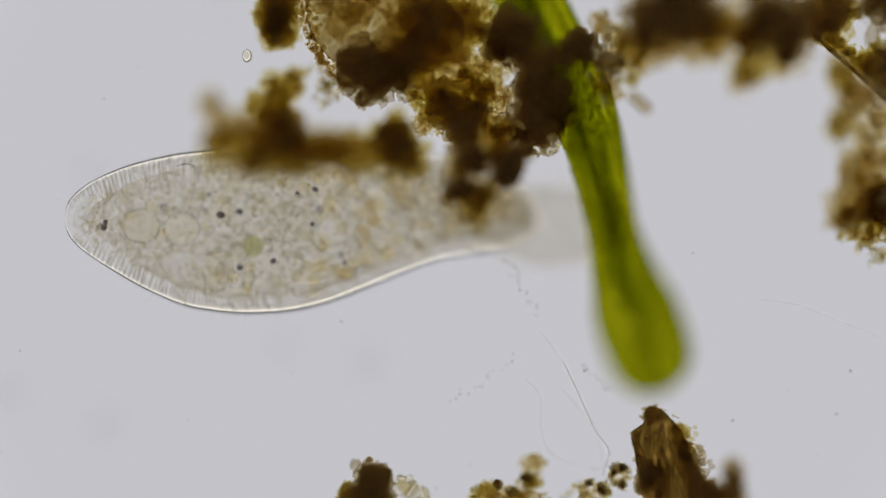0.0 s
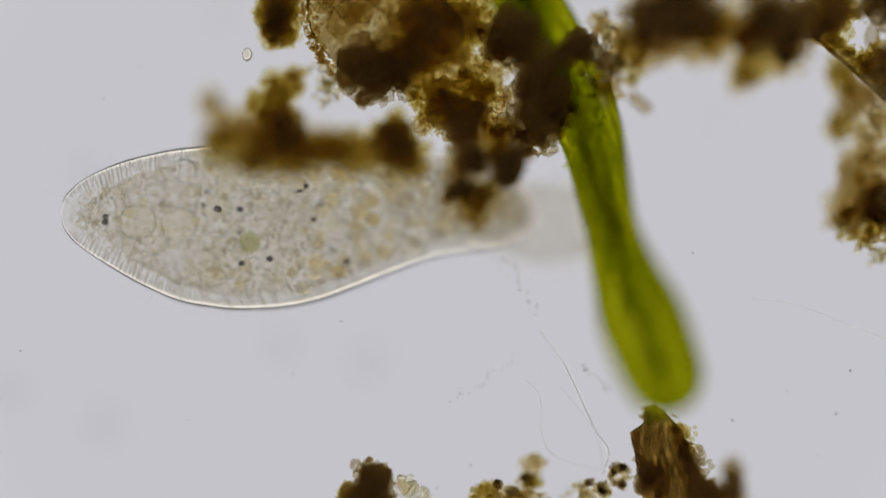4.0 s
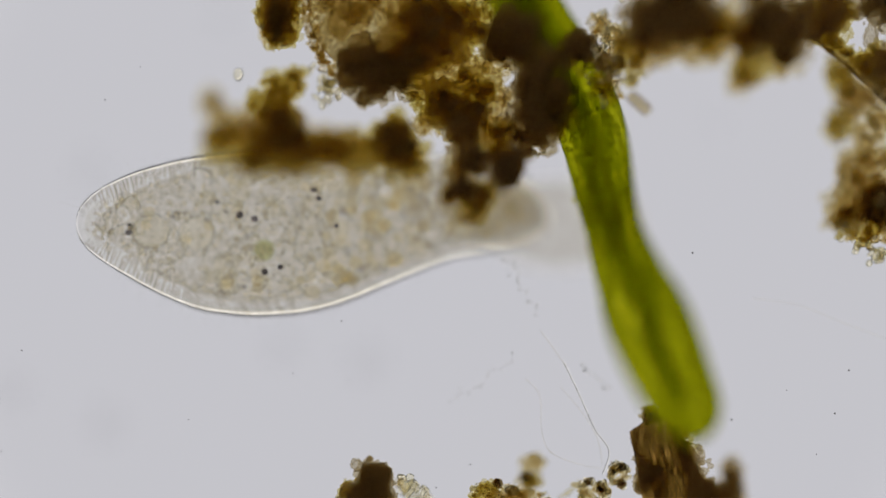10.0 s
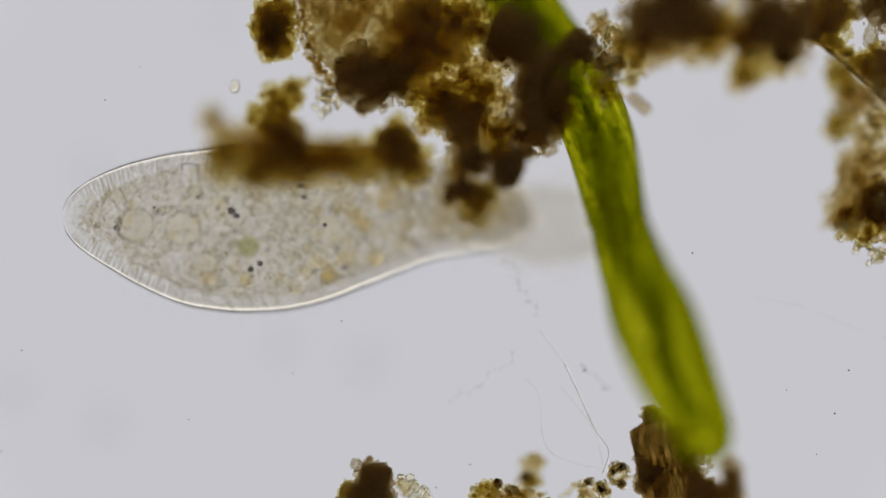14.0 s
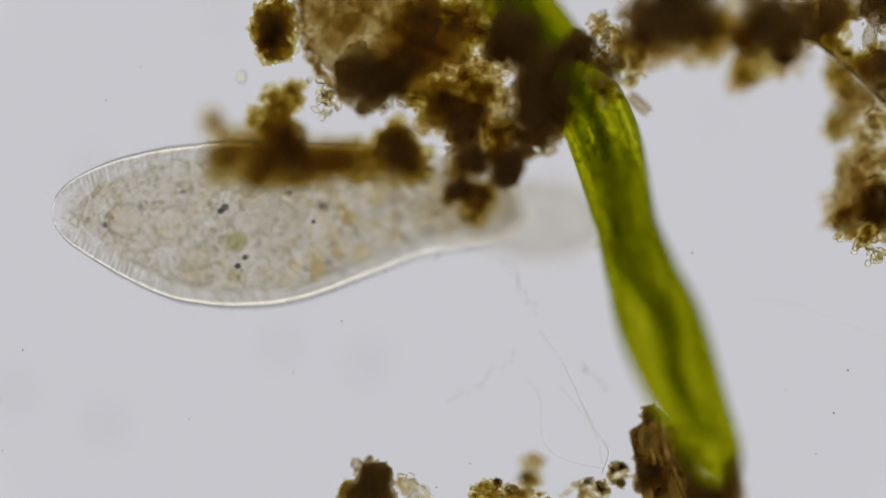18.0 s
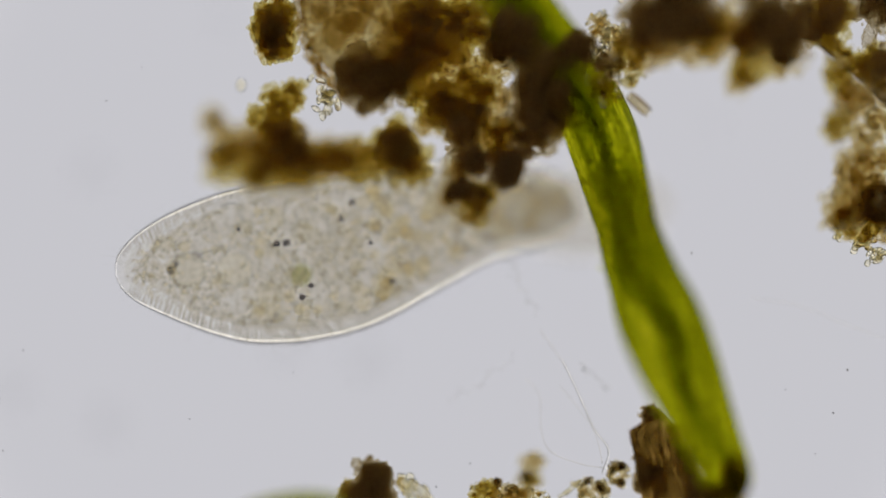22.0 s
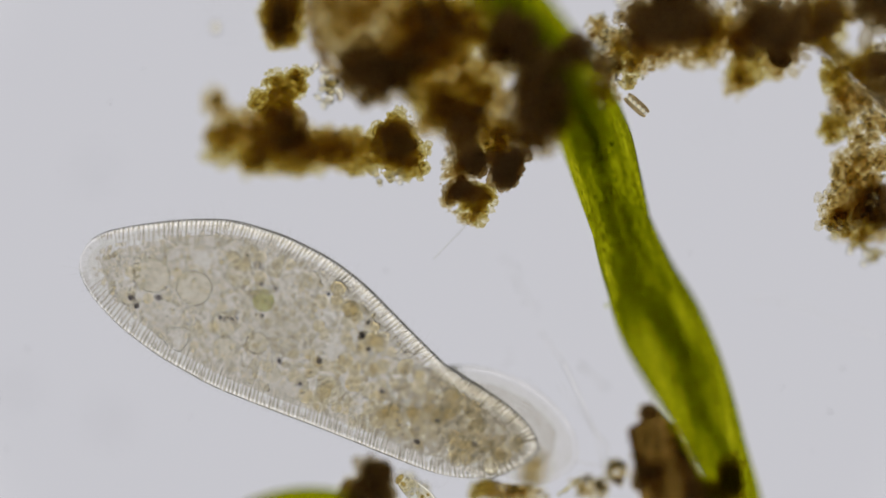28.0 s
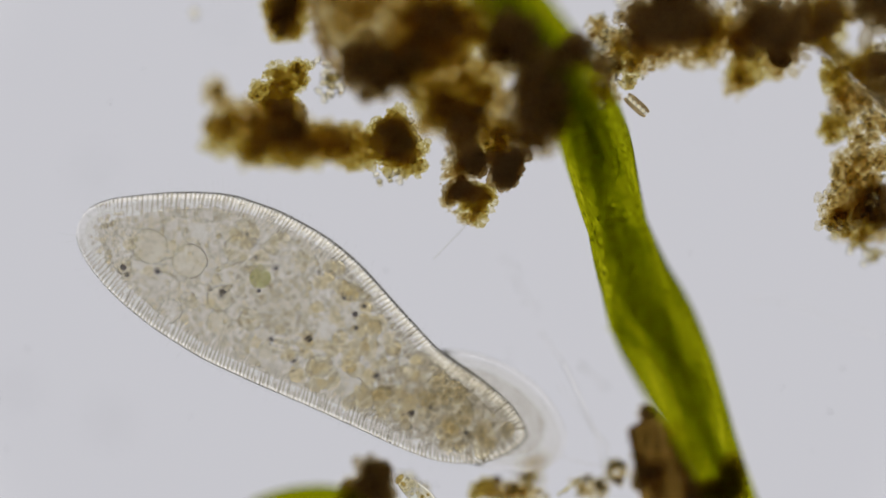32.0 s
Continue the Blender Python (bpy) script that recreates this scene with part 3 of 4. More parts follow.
def body_shell(shrink=0.0, rings=120, sides=48):
    """The slipper-shaped shell, drawn in by so many plan steps."""
    bm = bmesh.new()
    loops = []
    for i in range(1, rings):
        a = i / rings
        s = BODY_LEN * (0.5 - 0.5 * math.cos(math.pi * a))
        p, q = smooth_side(PLUS, s), smooth_side(MINUS, s)
        half, mid, deep = max((p + q) / 2 - shrink, 0.6), (p - q) / 2, max(smooth_side(DEEP, s) - shrink, 0.5)
        x = s - BODY_LEN / 2
        x *= 1 - shrink / (BODY_LEN / 2)
        loops.append([bm.verts.new((x * U, (mid + half * math.cos(k * math.tau / sides)) * U, deep * math.sin(k * math.tau / sides) * U))
                      for k in range(sides)])
    for r, t in zip(loops, loops[1:]):
        for k in range(sides):
            bm.faces.new((r[k], t[k], t[(k + 1) % sides], r[(k + 1) % sides]))
    bm.faces.new(loops[0])
    bm.faces.new(loops[-1][::-1])
    bmesh.ops.recalc_face_normals(bm, faces=bm.faces)
    return bm


ciliate = new("ciliate")
tagged(ciliate, "translucent grey slipper-shaped ciliate full of granules and vacuoles", "ciliate")
part("pellicle", body_shell(0), PELLICLE, ciliate, "thin clear outer skin")
part("ectoplasm", body_shell(6, 100, 48), ECTOPLASM, ciliate, "clear grey outer layer")
part("cortex", body_shell(15, 100, 48), ECTOPLASM, ciliate, "grey layer under the skin")
part("cytoplasm", body_shell(30, 90, 40), CYTOPLASM, ciliate, "grey-beige granular cytoplasm")


def outline(s, which):
    return smooth_side(PLUS, s) if which > 0 else -smooth_side(MINUS, s)


def rods():
    """Fine rods that stand under the skin, all round the body."""
    vs, fs = [], []
    rng = np.random.default_rng(5)

    def skin(s, a):
        p, q = smooth_side(PLUS, s), smooth_side(MINUS, s)
        return np.array([s - BODY_LEN / 2, (p - q) / 2 + (p + q) / 2 * math.cos(a), smooth_side(DEEP, s) * math.sin(a)])
    s = 14.0
    while s < BODY_LEN - 10:
        for k in range(18):
            a = rng.uniform(0, math.tau)
            if k < 8:
                a = (k // 2 - 1.5) * 0.13 + rng.normal() * 0.02 + math.pi * (k % 2)
            base = skin(s, a)
            u, v = skin(s + 2, a) - skin(s - 2, a), skin(s, a + 0.05) - skin(s, a - 0.05)
            nrm = np.cross(u, v)
            nrm /= np.linalg.norm(nrm)
            if np.dot(nrm, [s / 3 - 150, base[1], base[2]]) < 0:
                nrm = -nrm
            far, near = base - nrm * rng.uniform(4, 8), base - nrm * (rng.uniform(14, 46) if k < 8 else rng.uniform(14, 24)) * min(1, 0.35 + s / 110) + np.array([rng.normal() * (1.3 if k < 8 else 2.2) - 5, 0, 0])
            t = np.cross(nrm, v)
            t /= np.linalg.norm(t)
            w = np.cross(nrm, t)
            i = len(vs)
            for q in (far, near):
                for o in (t * 1.5, w * 1.5, -t * 1.5, -w * 1.5):
                    vs.append(tuple((q + o) * U))
            fs += [(i, i + 1, i + 5, i + 4), (i + 1, i + 2, i + 6, i + 5), (i + 2, i + 3, i + 7, i + 6), (i + 3, i, i + 4, i + 7),
                   (i + 3, i + 2, i + 1, i), (i + 4, i + 5, i + 6, i + 7)]
        s += rng.uniform(6.3, 8.3) * min(1, 0.3 + s / 70)
    me = bpy.data.meshes.new("trichocyst_layer")
    me.from_pydata(vs, [], fs)
    return attach("trichocyst_layer", me, ROD, ciliate, "rows of fine clear rods under the skin", "stuff", False)


rods()


def cilia():
    vs, fs = [], []
    rng = np.random.default_rng(6)
    for which in (1, -1):
        for s in np.arange(2, BODY_LEN - 2, 4.6):
            e = outline(s, which)
            d = (outline(s + 3, which) - outline(s - 3, which)) / 6
            nrm = np.array([-d, 1.0]) * which
            nrm /= np.linalg.norm(nrm)
            nrm = nrm + rng.normal(size=2) * 0.2 + np.array([-0.35, 0])
            base = np.array([s - BODY_LEN / 2, e])
            tip = base + nrm * rng.uniform(9, 22)
            t = np.array([-nrm[1], nrm[0]]) * 0.4
            k = len(vs)
            for q, f in ((base, 1), (tip, 0.3)):
                for o, dz in ((t, 0), (-t * 0.5, 0.5), (-t * 0.5, -0.5)):
                    vs.append(((q + o * f)[0] * U, (q + o * f)[1] * U, dz * f * U))
            fs += [(k, k + 1, k + 4, k + 3), (k + 1, k + 2, k + 5, k + 4), (k + 2, k, k + 3, k + 5), (k + 2, k + 1, k), (k + 3, k + 4, k + 5)]
    me = bpy.data.meshes.new("cilia")
    me.from_pydata(vs, [], fs)
    return attach("cilia", me, HAIR, ciliate, "fringe of very fine clear hairs", "stuff", False)


cilia()

# organelles: name, along, across, height share, half size, material
rng_o = random.Random(17)
ORGANELLES = []


# clear pockets of the body that hold no granules: along, across, half size
POCKETS = [(133, 14, 26), (211, 20, 27), (219, -70, 20), (295, -52, 18), (205, 70, 16), (470, 20, 20), (560, -40, 20), (400, -70, 12), (640, 25, 12)]


def inside(lo=40, hi=836, margin=45):
    while True:
        s = rng_o.uniform(lo, hi)
        p, q = smooth_side(PLUS, s) - margin, smooth_side(MINUS, s) - margin
        if p + q > 20 and rng_o.random() < (p + q) / 230:
            d = rng_o.uniform(-q, p)
            if all(math.hypot(s - a, d - b) > r for a, b, r in POCKETS) or rng_o.random() < 0.3:
                return s, d


for _ in range(16):
    ORGANELLES.append(("food_vacuole", *inside(90, 840, 50), rng_o.uniform(-0.3, 0.3), rng_o.uniform(12, 24), VACUOLE))
for _ in range(24):
    ORGANELLES.append(("granule", *inside(), rng_o.uniform(-0.7, 0.7), rng_o.uniform(3.0, 7.0), GRANULE))
for _ in range(110):
    ORGANELLES.append(("vesicle", *inside(430, 830, 40), rng_o.uniform(-0.6, 0.6), rng_o.uniform(9, 15), VESICLE))
for _ in range(14):
    ORGANELLES.append(("vesicle", *inside(60, 430, 50), rng_o.uniform(-0.4, 0.4), rng_o.uniform(7, 12), VESICLE))
ORGANELLES += [("contractile_vacuole", 219, -70, 0.0, 22, CLEAR), ("contractile_vacuole", 560, -52, 0.0, 25, CLEAR),
               ("green_food_vacuole", 332, 48, 0.0, 19, GREEN_FOOD), ("food_vacuole", 305, 40, 0.05, 20, NUCLEUS), ("food_vacuole", 133, 14, 0.0, 33, VACUOLE), ("food_vacuole", 211, 20, 0.05, 33, VACUOLE),
               ("food_vacuole", 270, 74, 0.0, 25, VACUOLE), ("food_vacuole", 295, -52, 0.0, 22, VACUOLE),
               ("granule_cluster", 82, 20, 0.0, 6, GRANULE), ("granule_cluster", 90, 10, 0.1, 5, GRANULE), ("macronucleus", 405, 22, 0.0, 52, NUCLEUS)]
streaming = []
for i, (nm, s, d, h, r, mat) in enumerate(ORGANELLES):
    wide = rng_o.uniform(0.86, 1)
    bm = blob((r * U, r * U * wide, r * U * 0.8), 4 if r > 11 else 3, 0.05, 1.2, i * 0.9, 0.0)
    if mat in (VACUOLE, CLEAR):
        wall = 2.2 if mat is VACUOLE else 3.0
        hollow = blob(((r - wall) * U, (r * wide - wall) * U, (r * 0.8 - wall) * U), 4, 0.05, 1.2, i * 0.9, 0.0)
        bmesh.ops.reverse_faces(hollow, faces=hollow.faces)
        inner = bpy.data.meshes.new("inner_wall")
        hollow.to_mesh(inner)
        hollow.free()
        bm.from_mesh(inner)
        bpy.data.meshes.remove(inner)
    ob = part(nm, bm, mat, ciliate)
    ob.location = ((s - BODY_LEN / 2) * U, d * U, h * 1.3 * max(smooth_side(DEEP, s) - 40, 5) * U)
    streaming.append(ob)

sites, sizes = [], []
for i in range(1700):
    s, d = inside(34, 842, 36)
    sites.append(((s - BODY_LEN / 2) * U, d * U, rng_o.uniform(-1, 1) * (0.9 if i % 2 else 0.5) * max(smooth_side(DEEP, s) - 26, 4) * U))
    sizes.append(rng_o.uniform(1.8, 5.0) * U)
grains("grain_mass", sites, sizes, clear_material("refractile_grain", 1.09, (0.98, 0.968, 0.93)), ciliate, "fine refractile grains", 23, 0.12)

sites, sizes = [], []
for i in range(5200):
    s, d = inside(32, 842, 36)
    sites.append(((s - BODY_LEN / 2) * U, d * U, rng_o.uniform(-1, 1) * (0.9 if i % 2 else 0.5) * max(smooth_side(DEEP, s) - 26, 4) * U))
    sizes.append(rng_o.choice((1.3, 1.7, 2.2, 2.8, 4.0)) * U)
for i in range(700):
    s, d = inside(590, 852, 26)
    sites.append(((s - BODY_LEN / 2) * U, d * U, rng_o.uniform(-0.9, 0.9) * max(smooth_side(DEEP, s) - 26, 4) * U))
    sizes.append(rng_o.uniform(2.5, 7) * U)
grains("granular_layer", sites, sizes, filter_material("grey_granules", (0.895, 0.888, 0.87), (0.958, 0.953, 0.94), (0.992, 0.989, 0.98), opaque=0.0, scale=300), ciliate,
       "dense fine grey granules", 29, 0.15)

# the clear lip beside the mouth, out of the plane of the rest
lip = part("oral_lip", blob((160 * U, 92 * U, 38 * U), 5, 0.03, 0.9, 2.2, 0.0), PELLICLE, ciliate, "clear rounded lip beside the mouth")
lip.location = ((786 - BODY_LEN / 2) * U, 8 * U, 20 * U)
plasm = blob((148 * U, 80 * U, 31 * U), 4, 0.05, 0.9, 2.2, 0.0)
part("lip_plasm", plasm, ECTOPLASM, lip, "pale grey plasm in the lip")
part("lip_core", blob((122 * U, 66 * U, 22 * U), 4, 0.10, 1.3, 5.2, 0.0), CYTOPLASM, lip, "granular middle of the lip")


def droop(x):
    """The front third of the body bends out of its plane."""
    u = max(0.0, x / U / (BODY_LEN / 2) + 0.1) / 1.1
    return 70 * U * u * u


for ob in ciliate.children:
    if ob is lip:
        continue
    for v in ob.data.vertices:
        v.co.z += droop(v.co.x + ob.location.x)

# ---- green alga, a chain of rigid cells ----
CURVES = [
    (0, [(-160, 870), (-60, 905), (0, 930), (100, 985), (200, 1034), (300, 1062), (400, 1078), (500, 1105), (600, 1138), (690, 1172), (800, 1220), (1000, 1310)]),
    (8, [(-160, 850), (-60, 890), (0, 922), (100, 985), (200, 1040), (300, 1057), (400, 1073), (500, 1111), (600, 1157), (700, 1198), (765, 1240), (1000, 1340)]),
    (19, [(-160, 830), (-60, 870), (0, 905), (100, 985), (200, 1060), (300, 1088), (400, 1110), (500, 1142), (600, 1180), (700, 1218), (800, 1264), (865, 1298), (1000, 1360)]),
    (28, [(-160, 820), (-60, 860), (0, 895), (100, 985), (200, 1044), (250, 1058), (300, 1075), (400, 1101), (500, 1137), (600, 1185), (700, 1238), (800, 1276), (882, 1310), (1000, 1345)]),
    (32, [(-160, 820), (-60, 860), (0, 895), (100, 985), (200, 1044), (300, 1069), (400, 1094), (500, 1126), (600, 1172), (700, 1220), (800, 1262), (882, 1300), (1000, 1340)])]
TWIST = [(250, 40), (400, 60), (500, 40), (600, -6), (700, -36), (800, -62), (900, -82)]
TIPS = [(0, 692), (6, 745), (9, 768), (13, 808), (19, 862), (23, 895), (32, 985)]


def alga_x(y, t):
    xs = [np.interp(y, [a for a, _ in c], [b for _, b in c]) for _, c in CURVES]
    return float(np.interp(t, [a for a, _ in CURVES], xs))


def alga_points(t, count, step):
    """Places of the rings along the strand at one time, from its tip upwards: plan x, y and heading."""
    y = float(np.interp(t, [a for a, _ in TIPS], [b for _, b in TIPS]))
    ys = np.arange(y, y - 1500, -2.0)
    xs = np.array([alga_x(v, t) for v in np.arange(y + 100, y - 1600, -2.0)])
    xs = np.convolve(xs, np.ones(75) / 75, "same")[50:50 + len(ys)]
    arc = np.concatenate([[0], np.cumsum(np.hypot(np.diff(xs), 2.0))])
    want = (np.arange(count) + 0.5) * step
    px, py = np.interp(want, arc, xs), np.interp(want, arc, ys)
    hx = np.gradient(px)
    hy = np.gradient(py)
    return [(a, b, math.atan2(d, -c)) for a, b, c, d in zip(px, py, hx, hy)]


STEP, CELLS = 5.0, 260
alga = new("alga_strand")
tagged(alga, "long green algal strand with lengthwise streaks", "alga")
cells = []


def cell(k):
    """One short ring of the strand along x, of flattened section; those at the tip are rounded off."""
    sides, half = 32, (STEP + 0.5) / 2
    vs, fs, uv = [], [], []
    for x in (-half, half):
        along = (k + 0.5) * STEP - x
        w = math.sqrt(max(1 - max(0.0, 1 - along / 85) ** 3, 0.0004))
        for j in range(sides):
            a = (j + 0.5) / sides * math.tau - math.pi / 2
            vs.append((x * U, 74 * w * math.cos(a) * U, 42 * w * math.sin(a) * U))
    for j in range(sides):
        n = (j + 1) % sides
        fs.append((j, n, sides + n, sides + j))
        uv += [((k + 1) * STEP, j), ((k + 1) * STEP, j + 1), (k * STEP, j + 1), (k * STEP, j)]
    me = bpy.data.meshes.new("cell")
    me.from_pydata(vs, [], fs)
    layer = me.uv_layers.new(name="strand")
    layer.data.foreach_set("uv", np.array([(a * U, b / sides) for a, b in uv]).ravel())
    return me


CHLOROPLAST = filter_material("chloroplast", (0.70, 0.72, 0.30), (0.85, 0.86, 0.52), (0.97, 0.97, 0.80), scale=170, fine=620, opaque=0.01, body=(0.1, 0.14, 0.01), low=0.40, high=0.62)
PLASTID = filter_material("plastid", (0.78, 0.80, 0.42), (0.86, 0.875, 0.55), (0.94, 0.945, 0.74), scale=300, fine=900, opaque=0.01, body=(0.1, 0.14, 0.01))
STARCH = clear_material("starch_grain", 1.16, (0.97, 0.97, 0.72))


def chloroplast(k):
    """Ragged green bands, one in another, inside one ring."""
    sides, half = 20, (STEP + 0.3) / 2
    vs, fs = [], []
    for band, share in enumerate((1.0, 0.62)):
        first = len(vs)
        for x in (-half, half):
            along = (k + 0.5) * STEP - x
            o = band * 4.3
            mid = 16 * noise.noise(Vector((along * 0.008, 2 + o, 5)))
            w = 40 + 22 * noise.noise(Vector((along * 0.012, 7 + o, 1))) + 9 * noise.noise(Vector((along * 0.06, 3 + o, 3)))
            w *= share * min(1, max(0.02, along - 70) / 380) * min(1, max(0.12, abs(along - 680) / 60))
            for j in range(sides):
                a = j / sides * math.tau
                g = w * (1 + 0.22 * noise.noise(Vector((along * 0.13, math.cos(a) * 2 + o, math.sin(a) * 2))))
                vs.append((x * U, (mid + g * math.cos(a)) * U, 0.5 * g * math.sin(a) * U))
        fs += [(first + j, first + (j + 1) % sides, first + sides + (j + 1) % sides, first + sides + j) for j in range(sides)]
    me = bpy.data.meshes.new("chloroplast")
    me.from_pydata(vs, [], fs)
    return me


rng_g = np.random.default_rng(33)
for k in range(CELLS):
    ob = attach("cell", cell(k), ALGA, alga)
    cells.append(ob)
    if k > 14:
        attach("chloroplast", chloroplast(k), CHLOROPLAST, ob)
        lean = 16 * noise.noise(Vector((k * STEP * 0.008, 2, 5)))
        wide = (44 + 24 * noise.noise(Vector((k * STEP * 0.012, 7, 1)))) * min(1, max(2, k * STEP - 70) / 380) * min(1, max(0.2, abs(k * STEP - 680) / 60))
        n = 16
        at = np.stack([rng_g.uniform(-3, 3, n), lean + rng_g.normal(0, 0.5, n).clip(-1.1, 1.1) * wide, rng_g.uniform(-24, 24, n)], 1)
        grains("plastids", at * U, rng_g.uniform(1.6, 3.8, n) * U, PLASTID, ob, "", 900 + k, 0.2)
    if 60 < k < 200:
        n = 4 if 88 < k < 128 else 2
        grains("starch", rng_g.uniform((-3, -48, 8), (3, 44, 30), (n, 3)) * U, rng_g.uniform(2.0, 5.0, n) * U, STARCH, ob, "", k, 0.15)


def alga_rows():
    """Rows for every ring: it slides down along the strand and turns with the twist."""
    rows = [[] for _ in range(CELLS)]
    for t in range(0, 33, 2):
        for k, (x, y, heading) in enumerate(alga_points(t, CELLS, STEP)):
            low = float(np.interp(t, [0, 9, 19], [-0.006, 0.0, 0.010]))
            p = P(x, y, float(np.interp(y, [60, 130, 200, 280, 600], [0.125, 0.110, 0.085, 0.055, low])))
            twist = float(np.interp(y, [a for a, _ in TWIST], [b for _, b in TWIST]))
            twist += 20 * max(0, 1 - t / 18) * float(np.interp(y, [150, 260, 420, 560], [0, 1, 1, 0]))
            rows[k].append((t, pose(p.x, p.y, p.z, 0, 0, math.degrees(heading)) @ pose(0, 0, 0, twist)))
    return rows


# a second strand enters late from below
bm = blob((110 * U, 40 * U, 24 * U), 4, 0.04, 1.0, 3.0, 0.0)
second = part("alga_tip", bm, ALGA)
tagged(second, "rounded green end of another algal strand", "alga")

# ---- threads and specks ----


def thread(name, label, pts, r, mat=THREAD, category="thread", sides=7):
    ps = [P(*p) for p in pts]
    fine = []
    for i in range(len(ps) - 1):
        a, b, c, d = ps[max(i - 1, 0)], ps[i], ps[i + 1], ps[min(i + 2, len(ps) - 1)]
        for j in range(8):
            u = j / 8
            fine.append(0.5 * ((2 * b) + (c - a) * u + (2 * a - 5 * b + 4 * c - d) * u * u + (3 * b - a - 3 * c + d) * u ** 3))
    fine.append(ps[-1])
    c = fine[0].copy()
    bm = tube([p - c for p in fine], [r * U] * len(fine), sides)
    ob = part(name, bm, mat, smooth=sides > 4)
    ob.location = c
    return tagged(ob, label, category)


thread("filament", "thin clear wavy filament in the water", [(996, 640, 0.073), (1004, 655, 0.073), (1026, 702, 0.073), (1052, 760, 0.073), (1077, 797, 0.073), (1066, 838, 0.075)], 1.6, sides=4)
thread("filament", "thin faint clear filament in the water", [(956, 585, 0.085), (976, 612, 0.084), (1001, 647, 0.08)], 1.6, FAINT)
thread("filament", "thin faint clear filament in the water", [(930, 670, 0.085), (955, 700, 0.085), (958, 760, 0.08), (975, 800, 0.075), (1030, 822, 0.07), (1068, 828, 0.065)], 1.2, FAINT)
thread("filament", "thin faint clear filament in the water", [(992, 685, 0.085), (1030, 730, 0.08), (1056, 775, 0.075), (1066, 820, 0.065)], 1.0, FAINT)
thread("filament", "thin straight clear filament under the knot", [(768, 458, 0.05), (795, 430, 0.048), (828, 396, 0.045)], 1.6)
thread("filament", "thin faint clear filament in the water", [(1330, 528, 0.09), (1410, 540, 0.09), (1500, 575, 0.09), (1568, 600, 0.09)], 1.0, FAINT)


# ---- small things ----


def crystals(name, label, centre, n, spread, size, turn, seed, category="mineral grains"):
    """A cluster of clear grains."""
    root = new(name)
    root.matrix_basis = Matrix.Translation(P(*centre))
    tagged(root, label, category)
    r = random.Random(seed)
    for _ in range(n):
        bm = blob((size * r.uniform(0.8, 1.5) * U, size * r.uniform(0.6, 1) * U, size * 0.8 * U), 2, 0.3, 1.2, r.uniform(0, 50), 0.04)
        a = radians(turn)
        u, v = r.gauss(0, 0.5) * spread[0], r.gauss(0, 0.5) * spread[1]
        o = part("grain", bm, CRYSTAL, root, smooth=False)
        o.matrix_basis = pose((u * math.cos(a) - v * math.sin(a)) * U, -(u * math.sin(a) + v * math.cos(a)) * U, r.uniform(-8, 8) * U, 0, 0, r.uniform(0, 180))
    return root


swaying.append(crystals("grain_cluster", "cluster of clear yellowish mineral grains by the sac", (576, 160, 0.064), 24, (20, 38), 8, -15, 5))
crystals("grain_cluster", "row of clear mineral grains beside the dark cone", (735, 862, 0.078), 16, (34, 12), 8, 30, 6)
crystals("grain_cluster", "clear mineral grains at the tuft's edge", (1072, 62, 0.075), 26, (22, 66), 7, 10, 7)
crystals("grain_cluster", "small clear mineral grains under the ridge", (690, 312, 0.04), 14, (36, 12), 6, -15, 8)
crystals("grain_cluster", "clear mineral grains below the bank", (1535, 440, 0.07), 26, (50, 20), 7, 15, 9)
crystals("grain_cluster", "clear mineral grains in the bank", (1545, 205, 0.06), 10, (24, 16), 8, 0, 10)
crystals("grain_cluster", "clear mineral grains in the heap's gap", (948, 272, 0.086), 30, (34, 8), 3.2, 0, 11)

# a short diatom rod: two valves and a girdle
diatom = new("diatom")
diatom.matrix_basis = Matrix.Translation(P(1130, 184, 0.05)) @ pose(0, 0, 0, 0, 0, -42)
tagged(diatom, "short clear rod-shaped diatom with bright ends", "diatom")
for dy in (-6.5, 6.5):
    part("valve", tube([Vector((x * U, dy * (1 - (x / 30) ** 4 * 0.5) * U, 0)) for x in (-25, -23, -18, -9, 0, 9, 18, 23, 25)], [1.2 * U, 2.6 * U, 3.6 * U, 4.0 * U, 4.0 * U, 4.0 * U, 3.6 * U, 2.6 * U, 1.2 * U], 12), BARK, diatom, "dark amber side of the shell")
part("girdle", tube([Vector((x * U, 0, 0)) for x in (-25, -22, 22, 25)], [4 * U, 7.5 * U, 7.5 * U, 4 * U], 14), VESICLE, diatom)
for x in (-16, -5.5, 5, 15.5):
    bm = blob((5 * U, 4.4 * U, 4.4 * U), 3, 0.05, 1, x, 0)
    bmesh.ops.translate(bm, vec=(x * U, 0, 6 * U), verts=bm.verts)
    part("droplet", bm, CRYSTAL, diatom, "bright round droplet")

